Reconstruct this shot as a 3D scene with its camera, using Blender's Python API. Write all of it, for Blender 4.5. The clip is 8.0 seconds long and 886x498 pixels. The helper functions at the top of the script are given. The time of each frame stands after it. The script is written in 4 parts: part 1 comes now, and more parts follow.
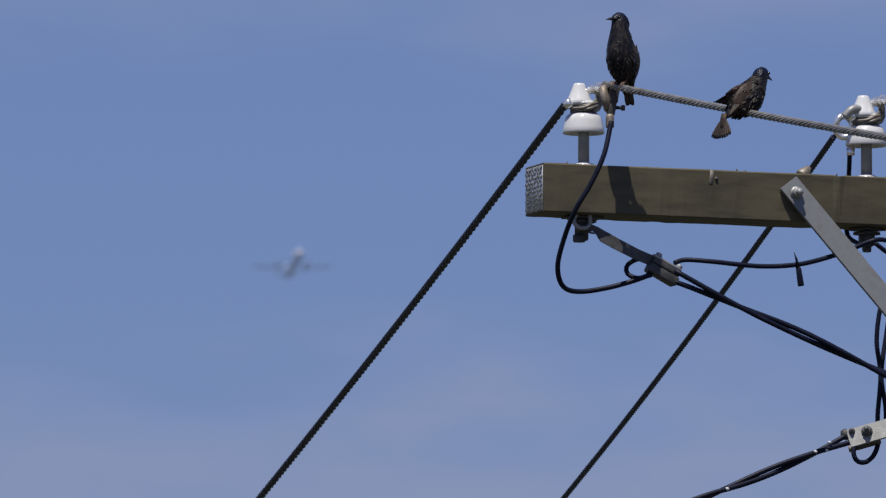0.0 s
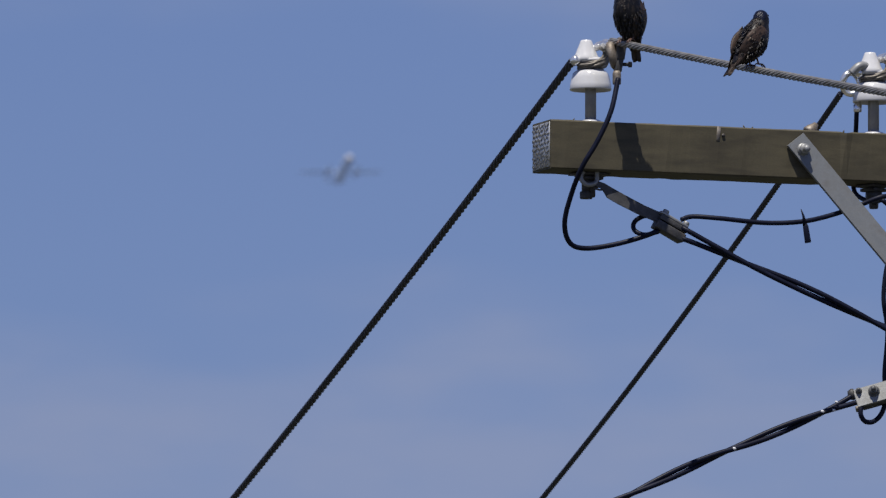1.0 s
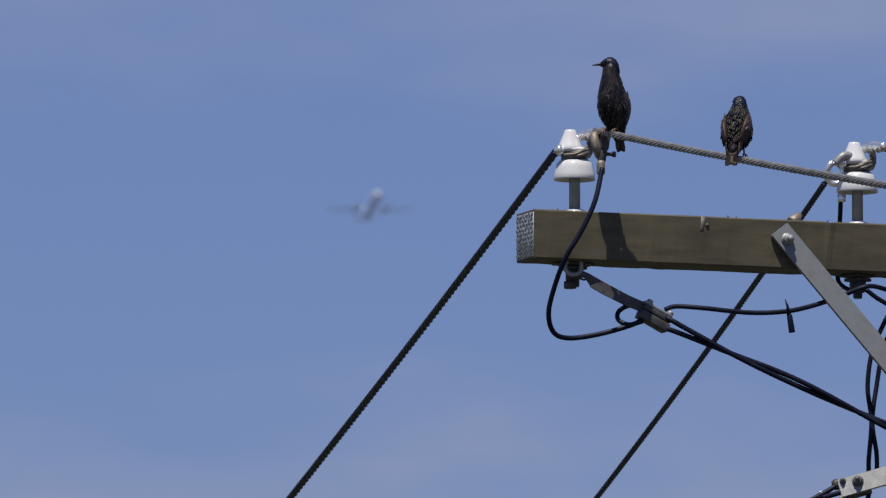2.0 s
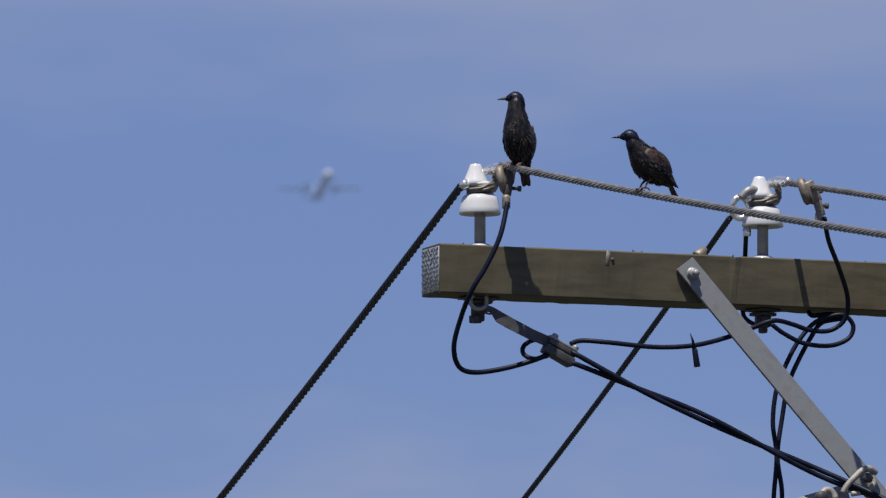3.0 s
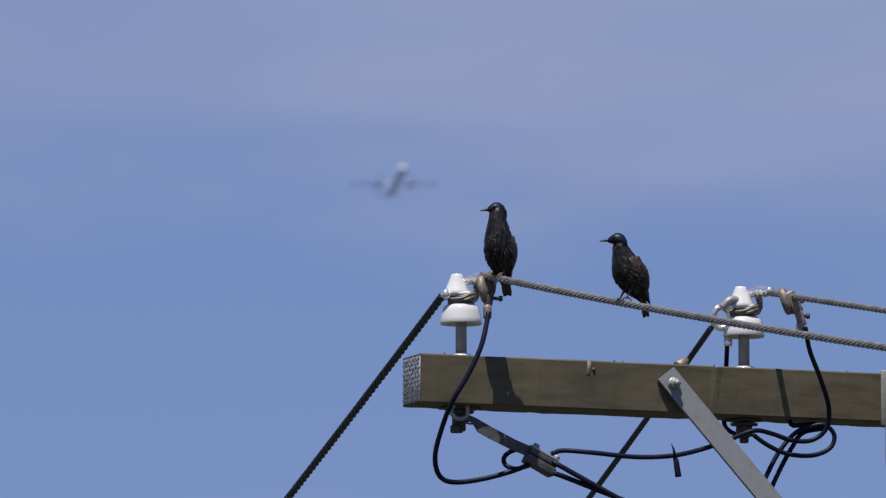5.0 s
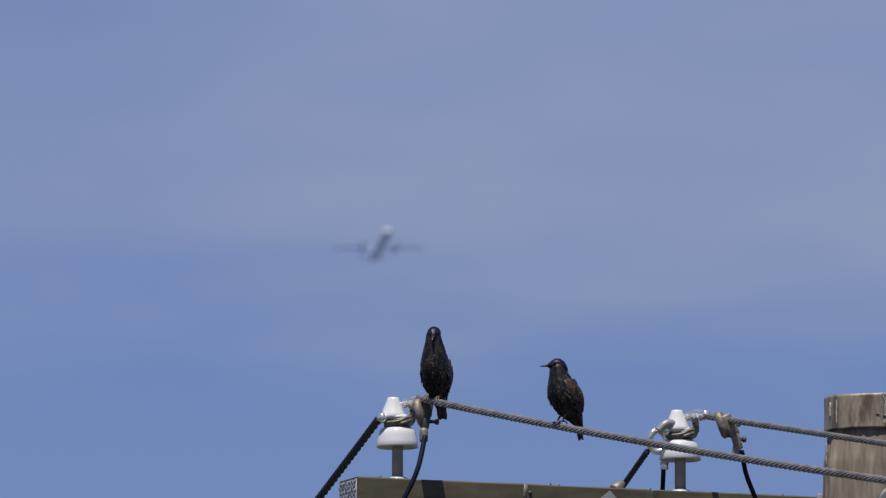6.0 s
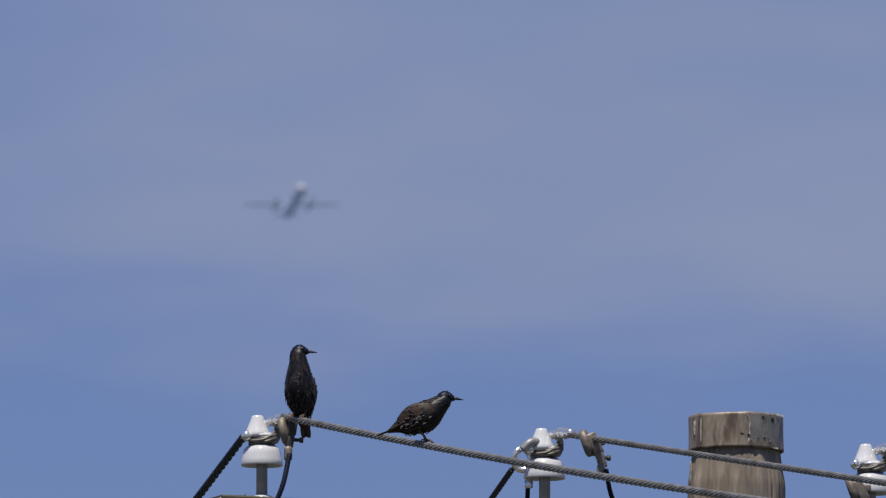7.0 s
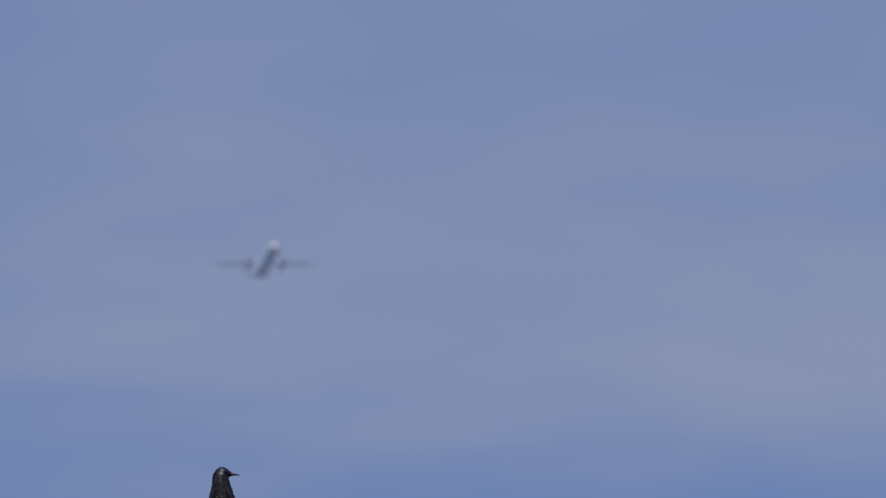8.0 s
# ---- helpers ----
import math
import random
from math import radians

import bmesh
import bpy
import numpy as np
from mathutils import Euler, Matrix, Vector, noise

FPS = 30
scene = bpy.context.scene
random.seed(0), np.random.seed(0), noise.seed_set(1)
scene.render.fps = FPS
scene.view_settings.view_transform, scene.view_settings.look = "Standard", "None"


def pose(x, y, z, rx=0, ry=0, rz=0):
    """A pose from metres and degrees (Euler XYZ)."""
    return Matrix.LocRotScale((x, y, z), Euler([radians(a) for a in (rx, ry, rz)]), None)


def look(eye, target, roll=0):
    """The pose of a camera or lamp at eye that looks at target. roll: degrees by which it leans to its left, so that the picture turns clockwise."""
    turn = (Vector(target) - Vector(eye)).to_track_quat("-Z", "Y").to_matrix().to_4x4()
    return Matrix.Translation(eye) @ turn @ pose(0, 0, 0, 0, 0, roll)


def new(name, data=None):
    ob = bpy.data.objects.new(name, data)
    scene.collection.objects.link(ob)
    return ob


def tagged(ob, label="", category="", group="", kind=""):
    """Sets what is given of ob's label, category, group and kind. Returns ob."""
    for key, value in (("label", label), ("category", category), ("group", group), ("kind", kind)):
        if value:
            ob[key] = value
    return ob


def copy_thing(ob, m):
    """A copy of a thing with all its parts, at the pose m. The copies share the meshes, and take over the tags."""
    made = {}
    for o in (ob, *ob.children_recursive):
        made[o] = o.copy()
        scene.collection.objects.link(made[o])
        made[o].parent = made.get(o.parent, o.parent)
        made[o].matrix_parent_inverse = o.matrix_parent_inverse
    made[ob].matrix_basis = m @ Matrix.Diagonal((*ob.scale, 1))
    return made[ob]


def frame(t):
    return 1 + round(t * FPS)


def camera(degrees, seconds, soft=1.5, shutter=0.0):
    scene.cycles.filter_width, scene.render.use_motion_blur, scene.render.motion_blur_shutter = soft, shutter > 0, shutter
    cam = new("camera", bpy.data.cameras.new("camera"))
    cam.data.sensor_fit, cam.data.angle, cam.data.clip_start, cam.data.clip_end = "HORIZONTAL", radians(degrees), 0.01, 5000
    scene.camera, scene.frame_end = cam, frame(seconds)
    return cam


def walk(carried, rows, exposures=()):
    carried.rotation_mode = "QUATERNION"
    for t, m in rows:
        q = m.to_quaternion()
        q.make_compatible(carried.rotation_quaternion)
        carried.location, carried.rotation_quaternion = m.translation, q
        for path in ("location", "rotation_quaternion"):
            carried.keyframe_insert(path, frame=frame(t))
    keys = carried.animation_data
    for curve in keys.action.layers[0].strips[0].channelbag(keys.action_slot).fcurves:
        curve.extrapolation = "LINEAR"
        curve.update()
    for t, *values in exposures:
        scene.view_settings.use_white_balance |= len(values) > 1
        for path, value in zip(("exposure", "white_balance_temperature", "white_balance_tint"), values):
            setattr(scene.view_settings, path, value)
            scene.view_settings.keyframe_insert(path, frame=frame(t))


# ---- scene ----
ZB = 5.675                      # height of the crossarm's top
PSI = radians(21)               # the crossarm runs to the right and away
EYE = (0.0, -35.769, 1.6)
FOV, EL = 3.1185, 6.5
FPX = 784 / math.tan(radians(FOV / 2))


def aim(x, y):
    """The camera's pose that shows the crossarm's near top corner x, y away from the picture's centre."""
    yaw = math.degrees(math.asin(x / FPX / math.cos(radians(EL))))
    pitch = EL + math.degrees(math.atan(y / FPX))
    return pose(*EYE, 90 + pitch, 0, yaw)


cam = camera(FOV, 8.0, soft=1.3)
cam.data.dof.use_dof = True
cam.data.dof.focus_distance = 36.0
cam.data.dof.aperture_fstop = 29.0
# a hand-held long lens: only its aim wanders
walk(cam, [(t, aim(x - 184, y + 142.5)) for t, x, y in (
    (0.0, 363, -296), (0.5, 331, -349.6), (0.7, 350, -359.5), (1.0, 375.3, -372.6), (1.5, 384.6, -322), (1.7, 381.6, -265.4),
    (2.25, 300, -190), (2.8, 216.3, -151.7), (3.0, 179.5, -153.2), (3.2, 144, -152.5), (3.5, 129.3, -115.5), (4.0, 55, -33.7),
    (4.4, 4, -1), (4.5, 0, 0), (4.6, 60, -1), (4.7, 113, -1.5), (5.25, 150, 110), (5.8, 98, 220), (6.0, 33.5, 259.5), (6.3, -42, 265),
    (6.5, -86.5, 254.3), (6.8, -153, 279), (7.0, -206.5, 292), (7.2, -239, 335), (7.5, -273, 403.5), (7.9, -325, 490), (8.0, -343.5, 509))],
     exposures=((0, 0.0), (1.7, 0.0), (2.8, 0.12), (3.5, 0.145), (4.5, 0.20), (5.8, 0.09), (6.5, 0.0), (8.0, -0.06)))

# ---- light ----
SUN_EL, SUN_AZ = 69, 18           # the sun stands high behind the camera
sun_dir = Vector((-math.sin(radians(SUN_AZ)) * math.cos(radians(SUN_EL)),
                  -math.cos(radians(SUN_AZ)) * math.cos(radians(SUN_EL)), math.sin(radians(SUN_EL))))
sun = new("sun", bpy.data.lights.new("sun", "SUN"))
sun.data.energy, sun.data.angle, sun.data.color = 4.5, radians(0.53), (1.0, 0.95, 0.86)
sun.matrix_basis = look(sun_dir * 60, (0, 0, 0))


def make_world():
    world = bpy.data.worlds.new("sky")
    scene.world = world
    world.use_nodes = True
    nt = world.node_tree
    n, ln = nt.nodes, nt.links
    n.clear()
    out, bg = n.new("ShaderNodeOutputWorld"), n.new("ShaderNodeBackground")
    sky = n.new("ShaderNodeTexSky")
    sky.sky_type, sky.sun_disc = "NISHITA", False
    sky.sun_elevation, sky.sun_rotation = radians(SUN_EL), radians(180 + SUN_AZ)
    sky.air_density, sky.dust_density, sky.ozone_density = 1.0, 0.4, 2.0
    tint = n.new("ShaderNodeMix")
    tint.data_type, tint.blend_type = "RGBA", "MULTIPLY"
    tint.inputs[0].default_value = 1
    tint.inputs[7].default_value = SKY_TINT
    ln.new(sky.outputs[0], tint.inputs[6])
    # thin high cloud in level veils
    co = n.new("ShaderNodeTexCoord")
    sep = n.new("ShaderNodeSeparateXYZ")
    ln.new(co.outputs["Generated"], sep.inputs[0])
    stretch = n.new("ShaderNodeMapping")
    stretch.inputs["Scale"].default_value = (1, 1, 3.2)
    ln.new(co.outputs["Generated"], stretch.inputs[0])

    def fog(scale, detail):
        q = n.new("ShaderNodeTexNoise")
        q.inputs["Scale"].default_value, q.inputs["Detail"].default_value = scale, detail
        q.inputs["Roughness"].default_value = 0.5
        ln.new(stretch.outputs[0], q.inputs["Vector"])
        return q.outputs["Fac"]

    def calc(op, a, b):
        m = n.new("ShaderNodeMath")
        m.operation = op
        for i, v in enumerate((a, b)):
            if isinstance(v, (int, float)):
                m.inputs[i].default_value = v
            else:
                ln.new(v, m.inputs[i])
        return m.outputs[0]

    def ramp(v, lo, hi):
        m = n.new("ShaderNodeMapRange")
        m.interpolation_type = "SMOOTHSTEP"
        m.inputs["From Min"].default_value, m.inputs["From Max"].default_value = lo, hi
        ln.new(v, m.inputs["Value"])
        return m.outputs["Result"]

    wob = calc("MULTIPLY", calc("SUBTRACT", fog(60, 2), 0.5), 0.014)
    h = calc("ADD", sep.outputs["Z"], wob)
    upper = ramp(h, 0.1165, 0.1300)
    upper = calc("MULTIPLY", upper, calc("SUBTRACT", 1.0, calc("MULTIPLY", ramp(h, 0.132, 0.146), 0.30)))
    upper = calc("MULTIPLY", upper, calc("ADD", 0.72, calc("MULTIPLY", ramp(fog(48, 1.5), 0.3, 0.7), 0.28)))
    upper = calc("MULTIPLY", upper, calc("SUBTRACT", 1.0, calc("MULTIPLY", ramp(sep.outputs["X"], 0.008, -0.020), 0.40)))
    upper = calc("MULTIPLY", upper, calc("SUBTRACT", 1.0, calc("MULTIPLY", ramp(sep.outputs["Z"], 0.17, 0.40), 0.8)))
    lower = calc("MULTIPLY", ramp(h, 0.1035, 0.0945), calc("ADD", 0.38, calc("MULTIPLY", ramp(fog(75, 3), 0.35, 0.68), 0.36)))
    veil = calc("MAXIMUM", upper, lower)
    mix = n.new("ShaderNodeMix")
    mix.data_type = "RGBA"
    ln.new(veil, mix.inputs[0])
    ln.new(tint.outputs[2], mix.inputs[6])
    mix.inputs[7].default_value = CLOUD
    ln.new(mix.outputs[2], bg.inputs[0])
    bg.inputs[1].default_value = 0.1
    ln.new(bg.outputs[0], out.inputs[0])


SKY_TINT = (0.43, 0.462, 0.727, 1)
CLOUD = (2.55, 3.02, 4.6, 1)
make_world()


# ---- materials ----
def material(name, base, rough=0.6, metal=0.0, vary=0.25, scale=20.0, fine=300.0, bump=0.2, dist=0.002,
             stain=None, stain_at=(0.52, 0.68), stain_scale=12.0, stretch=(1, 1, 1), coat=0.0, spec=0.5, island=0.0):
    """A weathered surface: base colour that wanders at two scales, stains with their own colour, fine relief."""
    m = bpy.data.materials.new(name)
    m.use_nodes = True
    nt = m.node_tree
    n, ln = nt.nodes, nt.links
    b = n["Principled BSDF"]
    b.inputs["Roughness"].default_value, b.inputs["Metallic"].default_value = rough, metal
    b.inputs["Coat Weight"].default_value = coat
    b.inputs["Specular IOR Level"].default_value = spec
    co, mp = n.new("ShaderNodeTexCoord"), n.new("ShaderNodeMapping")
    mp.inputs["Scale"].default_value = stretch
    ln.new(co.outputs["Object"], mp.inputs[0])

    def noise_of(sc, det=4.0):
        q = n.new("ShaderNodeTexNoise")
        q.inputs["Scale"].default_value, q.inputs["Detail"].default_value = sc, det
        ln.new(mp.outputs[0], q.inputs["Vector"])
        return q.outputs["Fac"]

    big, small = noise_of(scale), noise_of(fine, 3.0)
    ramp = n.new("ShaderNodeValToRGB")
    lo, hi = [c * (1 - vary) for c in base], [min(1, c * (1 + vary)) for c in base]
    ramp.color_ramp.elements[0].position, ramp.color_ramp.elements[1].position = 0.3, 0.7
    ramp.color_ramp.elements[0].color, ramp.color_ramp.elements[1].color = (*lo, 1), (*hi, 1)
    ln.new(big, ramp.inputs[0])
    col = ramp.outputs[0]
    grain = n.new("ShaderNodeMix")
    grain.data_type, grain.blend_type = "RGBA", "OVERLAY"
    grain.inputs[0].default_value = min(0.6, vary * 1.5)
    ln.new(col, grain.inputs[6])
    ln.new(small, grain.inputs[7])
    col = grain.outputs[2]
    if stain:
        sm, mr = noise_of(stain_scale, 6.0), n.new("ShaderNodeMapRange")
        mr.inputs["From Min"].default_value, mr.inputs["From Max"].default_value = stain_at
        ln.new(sm, mr.inputs["Value"])
        mx = n.new("ShaderNodeMix")
        mx.data_type = "RGBA"
        ln.new(mr.outputs[0], mx.inputs[0])
        ln.new(col, mx.inputs[6])
        mx.inputs[7].default_value = (*stain, 1)
        col = mx.outputs[2]
    ln.new(col, b.inputs["Base Color"])
    rr = n.new("ShaderNodeMapRange")
    rr.inputs["To Min"].default_value, rr.inputs["To Max"].default_value = max(0.02, rough - 0.12), min(1, rough + 0.12)
    ln.new(big, rr.inputs["Value"])
    ln.new(rr.outputs[0], b.inputs["Roughness"])
    bp = n.new("ShaderNodeBump")
    bp.inputs["Strength"].default_value, bp.inputs["Distance"].default_value = bump, dist
    ln.new(small, bp.inputs["Height"])
    ln.new(bp.outputs[0], b.inputs["Normal"])
    return m


def feathers(name, base, tip, gloss, cells, amount, mottle=None):
    """Dark glossy plumage: scale-like cells with pale tips."""
    m = material(name, base, gloss, 0.0, 0.4, 60, 500, 0.25, 0.001, mottle, (0.50, 0.60), 130, (0.55, 1, 1), spec=0.25)
    nt = m.node_tree
    n, ln = nt.nodes, nt.links
    b = n["Principled BSDF"]
    co, mp, vo = n.new("ShaderNodeTexCoord"), n.new("ShaderNodeMapping"), n.new("ShaderNodeTexVoronoi")
    mp.inputs["Scale"].default_value = (0.3, 1, 1)
    ln.new(co.outputs["Object"], mp.inputs[0])
    ln.new(mp.outputs[0], vo.inputs["Vector"])
    vo.inputs["Scale"].default_value = cells
    mr = n.new("ShaderNodeMapRange")
    mr.inputs["From Min"].default_value, mr.inputs["From Max"].default_value = 0.30, 0.10
    mr.inputs["To Max"].default_value = amount
    ln.new(vo.outputs["Distance"], mr.inputs["Value"])
    mx = n.new("ShaderNodeMix")
    mx.data_type = "RGBA"
    ln.new(mr.outputs[0], mx.inputs[0])
    ln.new(b.inputs["Base Color"].links[0].from_socket, mx.inputs[6])
    mx.inputs[7].default_value = (*tip, 1)
    ln.new(mx.outputs[2], b.inputs["Base Color"])
    scales, old = n.new("ShaderNodeBump"), b.inputs["Normal"].links[0].from_socket
    scales.inputs["Strength"].default_value, scales.inputs["Distance"].default_value = 0.4, 0.0018
    scales.invert = True
    ln.new(vo.outputs["Distance"], scales.inputs["Height"])
    ln.new(old, scales.inputs["Normal"])
    ln.new(scales.outputs[0], b.inputs["Normal"])
    return m


def plume_material(name, dark, middle, pale):
    """Small feathers, each with its own shade."""
    m = material(name, dark, 0.5, 0, 0.3, 80, 600, 0.2, 0.0006, spec=0.3)
    nt = m.node_tree
    n, ln = nt.nodes, nt.links
    b = n["Principled BSDF"]
    geo, ramp = n.new("ShaderNodeNewGeometry"), n.new("ShaderNodeValToRGB")
    el = ramp.color_ramp.elements
    el[0].position, el[0].color = 0.3, (*dark, 1)
    el[1].position, el[1].color = 1.0, (*pale, 1)
    mid = el.new(0.8)
    mid.color = (*middle, 1)
    ln.new(geo.outputs["Random Per Island"], ramp.inputs[0])
    ln.new(ramp.outputs[0], b.inputs["Base Color"])
    return m


M = {
    "ground": material("dry_grass", (0.042, 0.045, 0.030), 0.9, 0, 0.4, 0.05, 3, 0.4, 0.05, (0.06, 0.056, 0.042), stain_scale=0.02),
    "arm": material("painted_timber", (0.090, 0.077, 0.045), 0.75, 0, 0.25, 6, 220, 0.16, 0.001, (0.05, 0.042, 0.026), (0.5, 0.75), 9, (1, 5, 5)),
    "pole": material("weathered_pole_wood", (0.255, 0.210, 0.160), 0.85, 0, 0.32, 20, 150, 0.6, 0.003, (0.115, 0.085, 0.060), (0.54, 0.74), 22, (1, 1, 0.14)),
    "dropping": material("chalky_dropping", (0.38, 0.35, 0.30), 0.9, 0, 0.3, 60, 400),
    "crack": material("dark_wood_check", (0.03, 0.024, 0.017), 0.9, 0, 0.3),
    "galv": material("galvanised_steel", (0.32, 0.325, 0.325), 0.5, 0.35, 0.12, 30, 260, 0.25, 0.0008, (0.27, 0.27, 0.265), (0.45, 0.7), 40),
    "plate": material("nail_plate_steel", (0.5, 0.51, 0.52), 0.42, 0.6, 0.25, 40, 300, 0.2, 0.0006),
    "hole": material("plate_slot_dark", (0.11, 0.11, 0.105), 0.8, 0.2, 0.3),
    "band": material("weathered_sheet_metal", (0.30, 0.245, 0.180), 0.5, 0.25, 0.34, 18, 200, 0.25, 0.0012, (0.13, 0.095, 0.065), (0.52, 0.64), 40, (1, 1, 0.22)),
    "brace": material("aged_galvanised_bar", (0.21, 0.22, 0.225), 0.5, 0.3, 0.1, 30, 260, 0.2, 0.0006, (0.17, 0.17, 0.168), (0.48, 0.7), 30),
    "sheet": material("grey_sheet_metal", (0.46, 0.445, 0.415), 0.42, 0.2, 0.16, 25, 260, 0.25, 0.001, (0.30, 0.255, 0.20), (0.5, 0.66), 30),
    "porcelain": material("white_porcelain", (0.66, 0.66, 0.67), 0.16, 0, 0.05, 25, 200, 0.05, 0.0004, (0.6, 0.58, 0.53), (0.62, 0.8), 30, coat=0.4),
    "alu": material("weathered_aluminium_strand", (0.27, 0.262, 0.25), 0.5, 0.45, 0.3, 50, 500, 0.2, 0.0006, (0.17, 0.15, 0.12), (0.5, 0.7), 25),
    "sleeve": material("bright_aluminium", (0.88, 0.88, 0.87), 0.22, 0.8, 0.12, 60, 400, 0.3, 0.0008),
    "bronze": material("dull_cast_bronze", (0.22, 0.185, 0.15), 0.55, 0.4, 0.3, 60, 400, 0.4, 0.001, (0.33, 0.3, 0.26), (0.5, 0.7), 50),
    "iron": material("dark_weathered_steel", (0.070, 0.069, 0.070), 0.6, 0.2, 0.3, 50, 350, 0.4, 0.001, (0.12, 0.10, 0.085), (0.55, 0.75), 40),
    "washer": material("grey_cast_washer", (0.12, 0.122, 0.128), 0.55, 0.3, 0.2, 40, 300, 0.3, 0.001),
    "clamp_plate": material("bright_galvanised_plate", (0.27, 0.275, 0.275), 0.5, 0.3, 0.16, 40, 260, 0.25, 0.0008, (0.22, 0.22, 0.21), (0.45, 0.7), 50),
    "black": material("black_cable_sheath", (0.008, 0.010, 0.024), 0.45, 0, 0.3, 30, 300, 0.2, 0.0006, spec=0.16),
    "rope": material("dark_line_strand", (0.013, 0.016, 0.038), 0.6, 0, 0.35, 40, 300, 0.3, 0.0008),
    "clevis": material("dull_cast_aluminium", (0.33, 0.31, 0.275), 0.6, 0.25, 0.25, 60, 400, 0.3, 0.001),
    "tie": material("tie_wire", (0.17, 0.155, 0.135), 0.5, 0.5, 0.3, 80, 400),
    "body": feathers("speckled_black_plumage", (0.0080, 0.0078, 0.0105), (0.07, 0.056, 0.045), 0.42, 150, 0.35, (0.027, 0.0215, 0.0185)),
    "head": feathers("black_head_plumage", (0.008, 0.0095, 0.024), (0.035, 0.034, 0.040), 0.36, 380, 0.2),
    "wing": feathers("brown_black_wing_plumage", (0.052, 0.034, 0.026), (0.11, 0.078, 0.054), 0.5, 110, 0.3, (0.014, 0.0105, 0.0095)),
    "plume": plume_material("small_body_feather", (0.0070, 0.0068, 0.0095), (0.020, 0.016, 0.0145), (0.068, 0.054, 0.044)),
    "plume_tip": plume_material("pale_feather_tip", (0.028, 0.023, 0.020), (0.066, 0.055, 0.046), (0.16, 0.14, 0.12)),
    "covert": plume_material("wing_covert_feather", (0.032, 0.021, 0.016), (0.055, 0.037, 0.027), (0.085, 0.061, 0.045)),
    "covert_tip": plume_material("buff_feather_edge", (0.065, 0.047, 0.035), (0.095, 0.070, 0.052), (0.14, 0.11, 0.082)),
    "tail": feathers("dark_tail_plumage", (0.055, 0.040, 0.031), (0.12, 0.09, 0.065), 0.6, 120, 0.3),
    "quill": feathers("dark_quill_plumage", (0.020, 0.0145, 0.0125), (0.07, 0.05, 0.038), 0.45, 110, 0.2),
    "beak": material("dark_horn", (0.020, 0.018, 0.017), 0.4, 0, 0.2, 100, 600),
    "leg": material("red_brown_scaled_skin", (0.11, 0.06, 0.045), 0.5, 0, 0.3, 200, 900),
    "eye": material("glossy_eye", (0.006, 0.005, 0.004), 0.06, 0, 0.1, 100, 600),
    "fuselage": material("white_aircraft_paint", (0.47, 0.49, 0.55), 0.4, 0, 0.05, 0.4, 4, 0.02, 0.01),
    # the blue of distance haze is put into this base colour
    "hazed": material("haze_tinted_aircraft_paint", (0.60, 0.72, 0.98), 0.45, 0, 0.15, 0.4, 4, 0.02, 0.01),
    "prop": material("dark_propeller", (0.04, 0.04, 0.045), 0.4, 0, 0.1, 1, 8),
}


# ---- building helpers ----
def part(name, bm, mat, parent=None, label="", smooth=True):
    me = bpy.data.meshes.new(name)
    bmesh.ops.recalc_face_normals(bm, faces=bm.faces)
    for f in bm.faces:
        f.smooth = smooth
    bm.to_mesh(me)
    bm.free()
    me.materials.append(mat)
    ob = new(name, me)
    if parent:
        ob.parent = parent
    if label:
        ob["label"] = label
    return ob


def thing(name, label, category, at=None, group="", kind=""):
    ob = new(name)
    ob.empty_display_size = 0.05
    if at is not None:
        ob.matrix_basis = at
    return tagged(ob, label, category, group, kind)


def B(u, w, z):
    """A place by the crossarm: u along it, w behind its front face, z above its top."""
    c, s = math.cos(PSI), math.sin(PSI)
    return Vector((u * c - w * s, u * s + w * c, ZB + z))


def at_arm(u, w, z, turn=0.0):
    p = B(u, w, z)
    return pose(p.x, p.y, p.z, 0, 0, math.degrees(PSI) + turn)


def box(bm, size, m=Matrix(), bevel=0.0, seg=2):
    made = bmesh.ops.create_cube(bm, size=1, matrix=m @ Matrix.Diagonal((*size, 1)))["verts"]
    if bevel:
        edges = list({e for v in made for e in v.link_edges})
        bmesh.ops.bevel(bm, geom=edges, offset=bevel, segments=seg, affect="EDGES", profile=0.5)


def lathe(bm, profile, m=Matrix(), n=32):
    """Turns (radius, height) about z."""
    rings = []
    for r, z in profile:
        if r < 1e-6:
            rings.append([bm.verts.new(m @ Vector((0, 0, z)))])
        else:
            rings.append([bm.verts.new(m @ Vector((r * math.cos(2 * math.pi * i / n), r * math.sin(2 * math.pi * i / n), z))) for i in range(n)])
    for a, b in zip(rings, rings[1:]):
        for i in range(n):
            j = (i + 1) % n
            q = [a[i % len(a)], a[j % len(a)], b[j % len(b)], b[i % len(b)]]
            q = list(dict.fromkeys(q))
            if len(q) > 2:
                bm.faces.new(q)


def smooth_path(pts, step=0.006):
    """A rounded line through a few places."""
    pts = [Vector(p) for p in pts]
    full = [2 * pts[0] - pts[1], *pts, 2 * pts[-1] - pts[-2]]
    out = []
    for a, b, c, d in zip(full, full[1:], full[2:], full[3:]):
        k = max(2, int((c - b).length / step))
        for i in range(k):
            t = i / k
            out.append(0.5 * (2 * b + (c - a) * t + (2 * a - 5 * b + 4 * c - d) * t * t + (3 * b - a - 3 * c + d) * t ** 3))
    out.append(pts[-1])
    return out


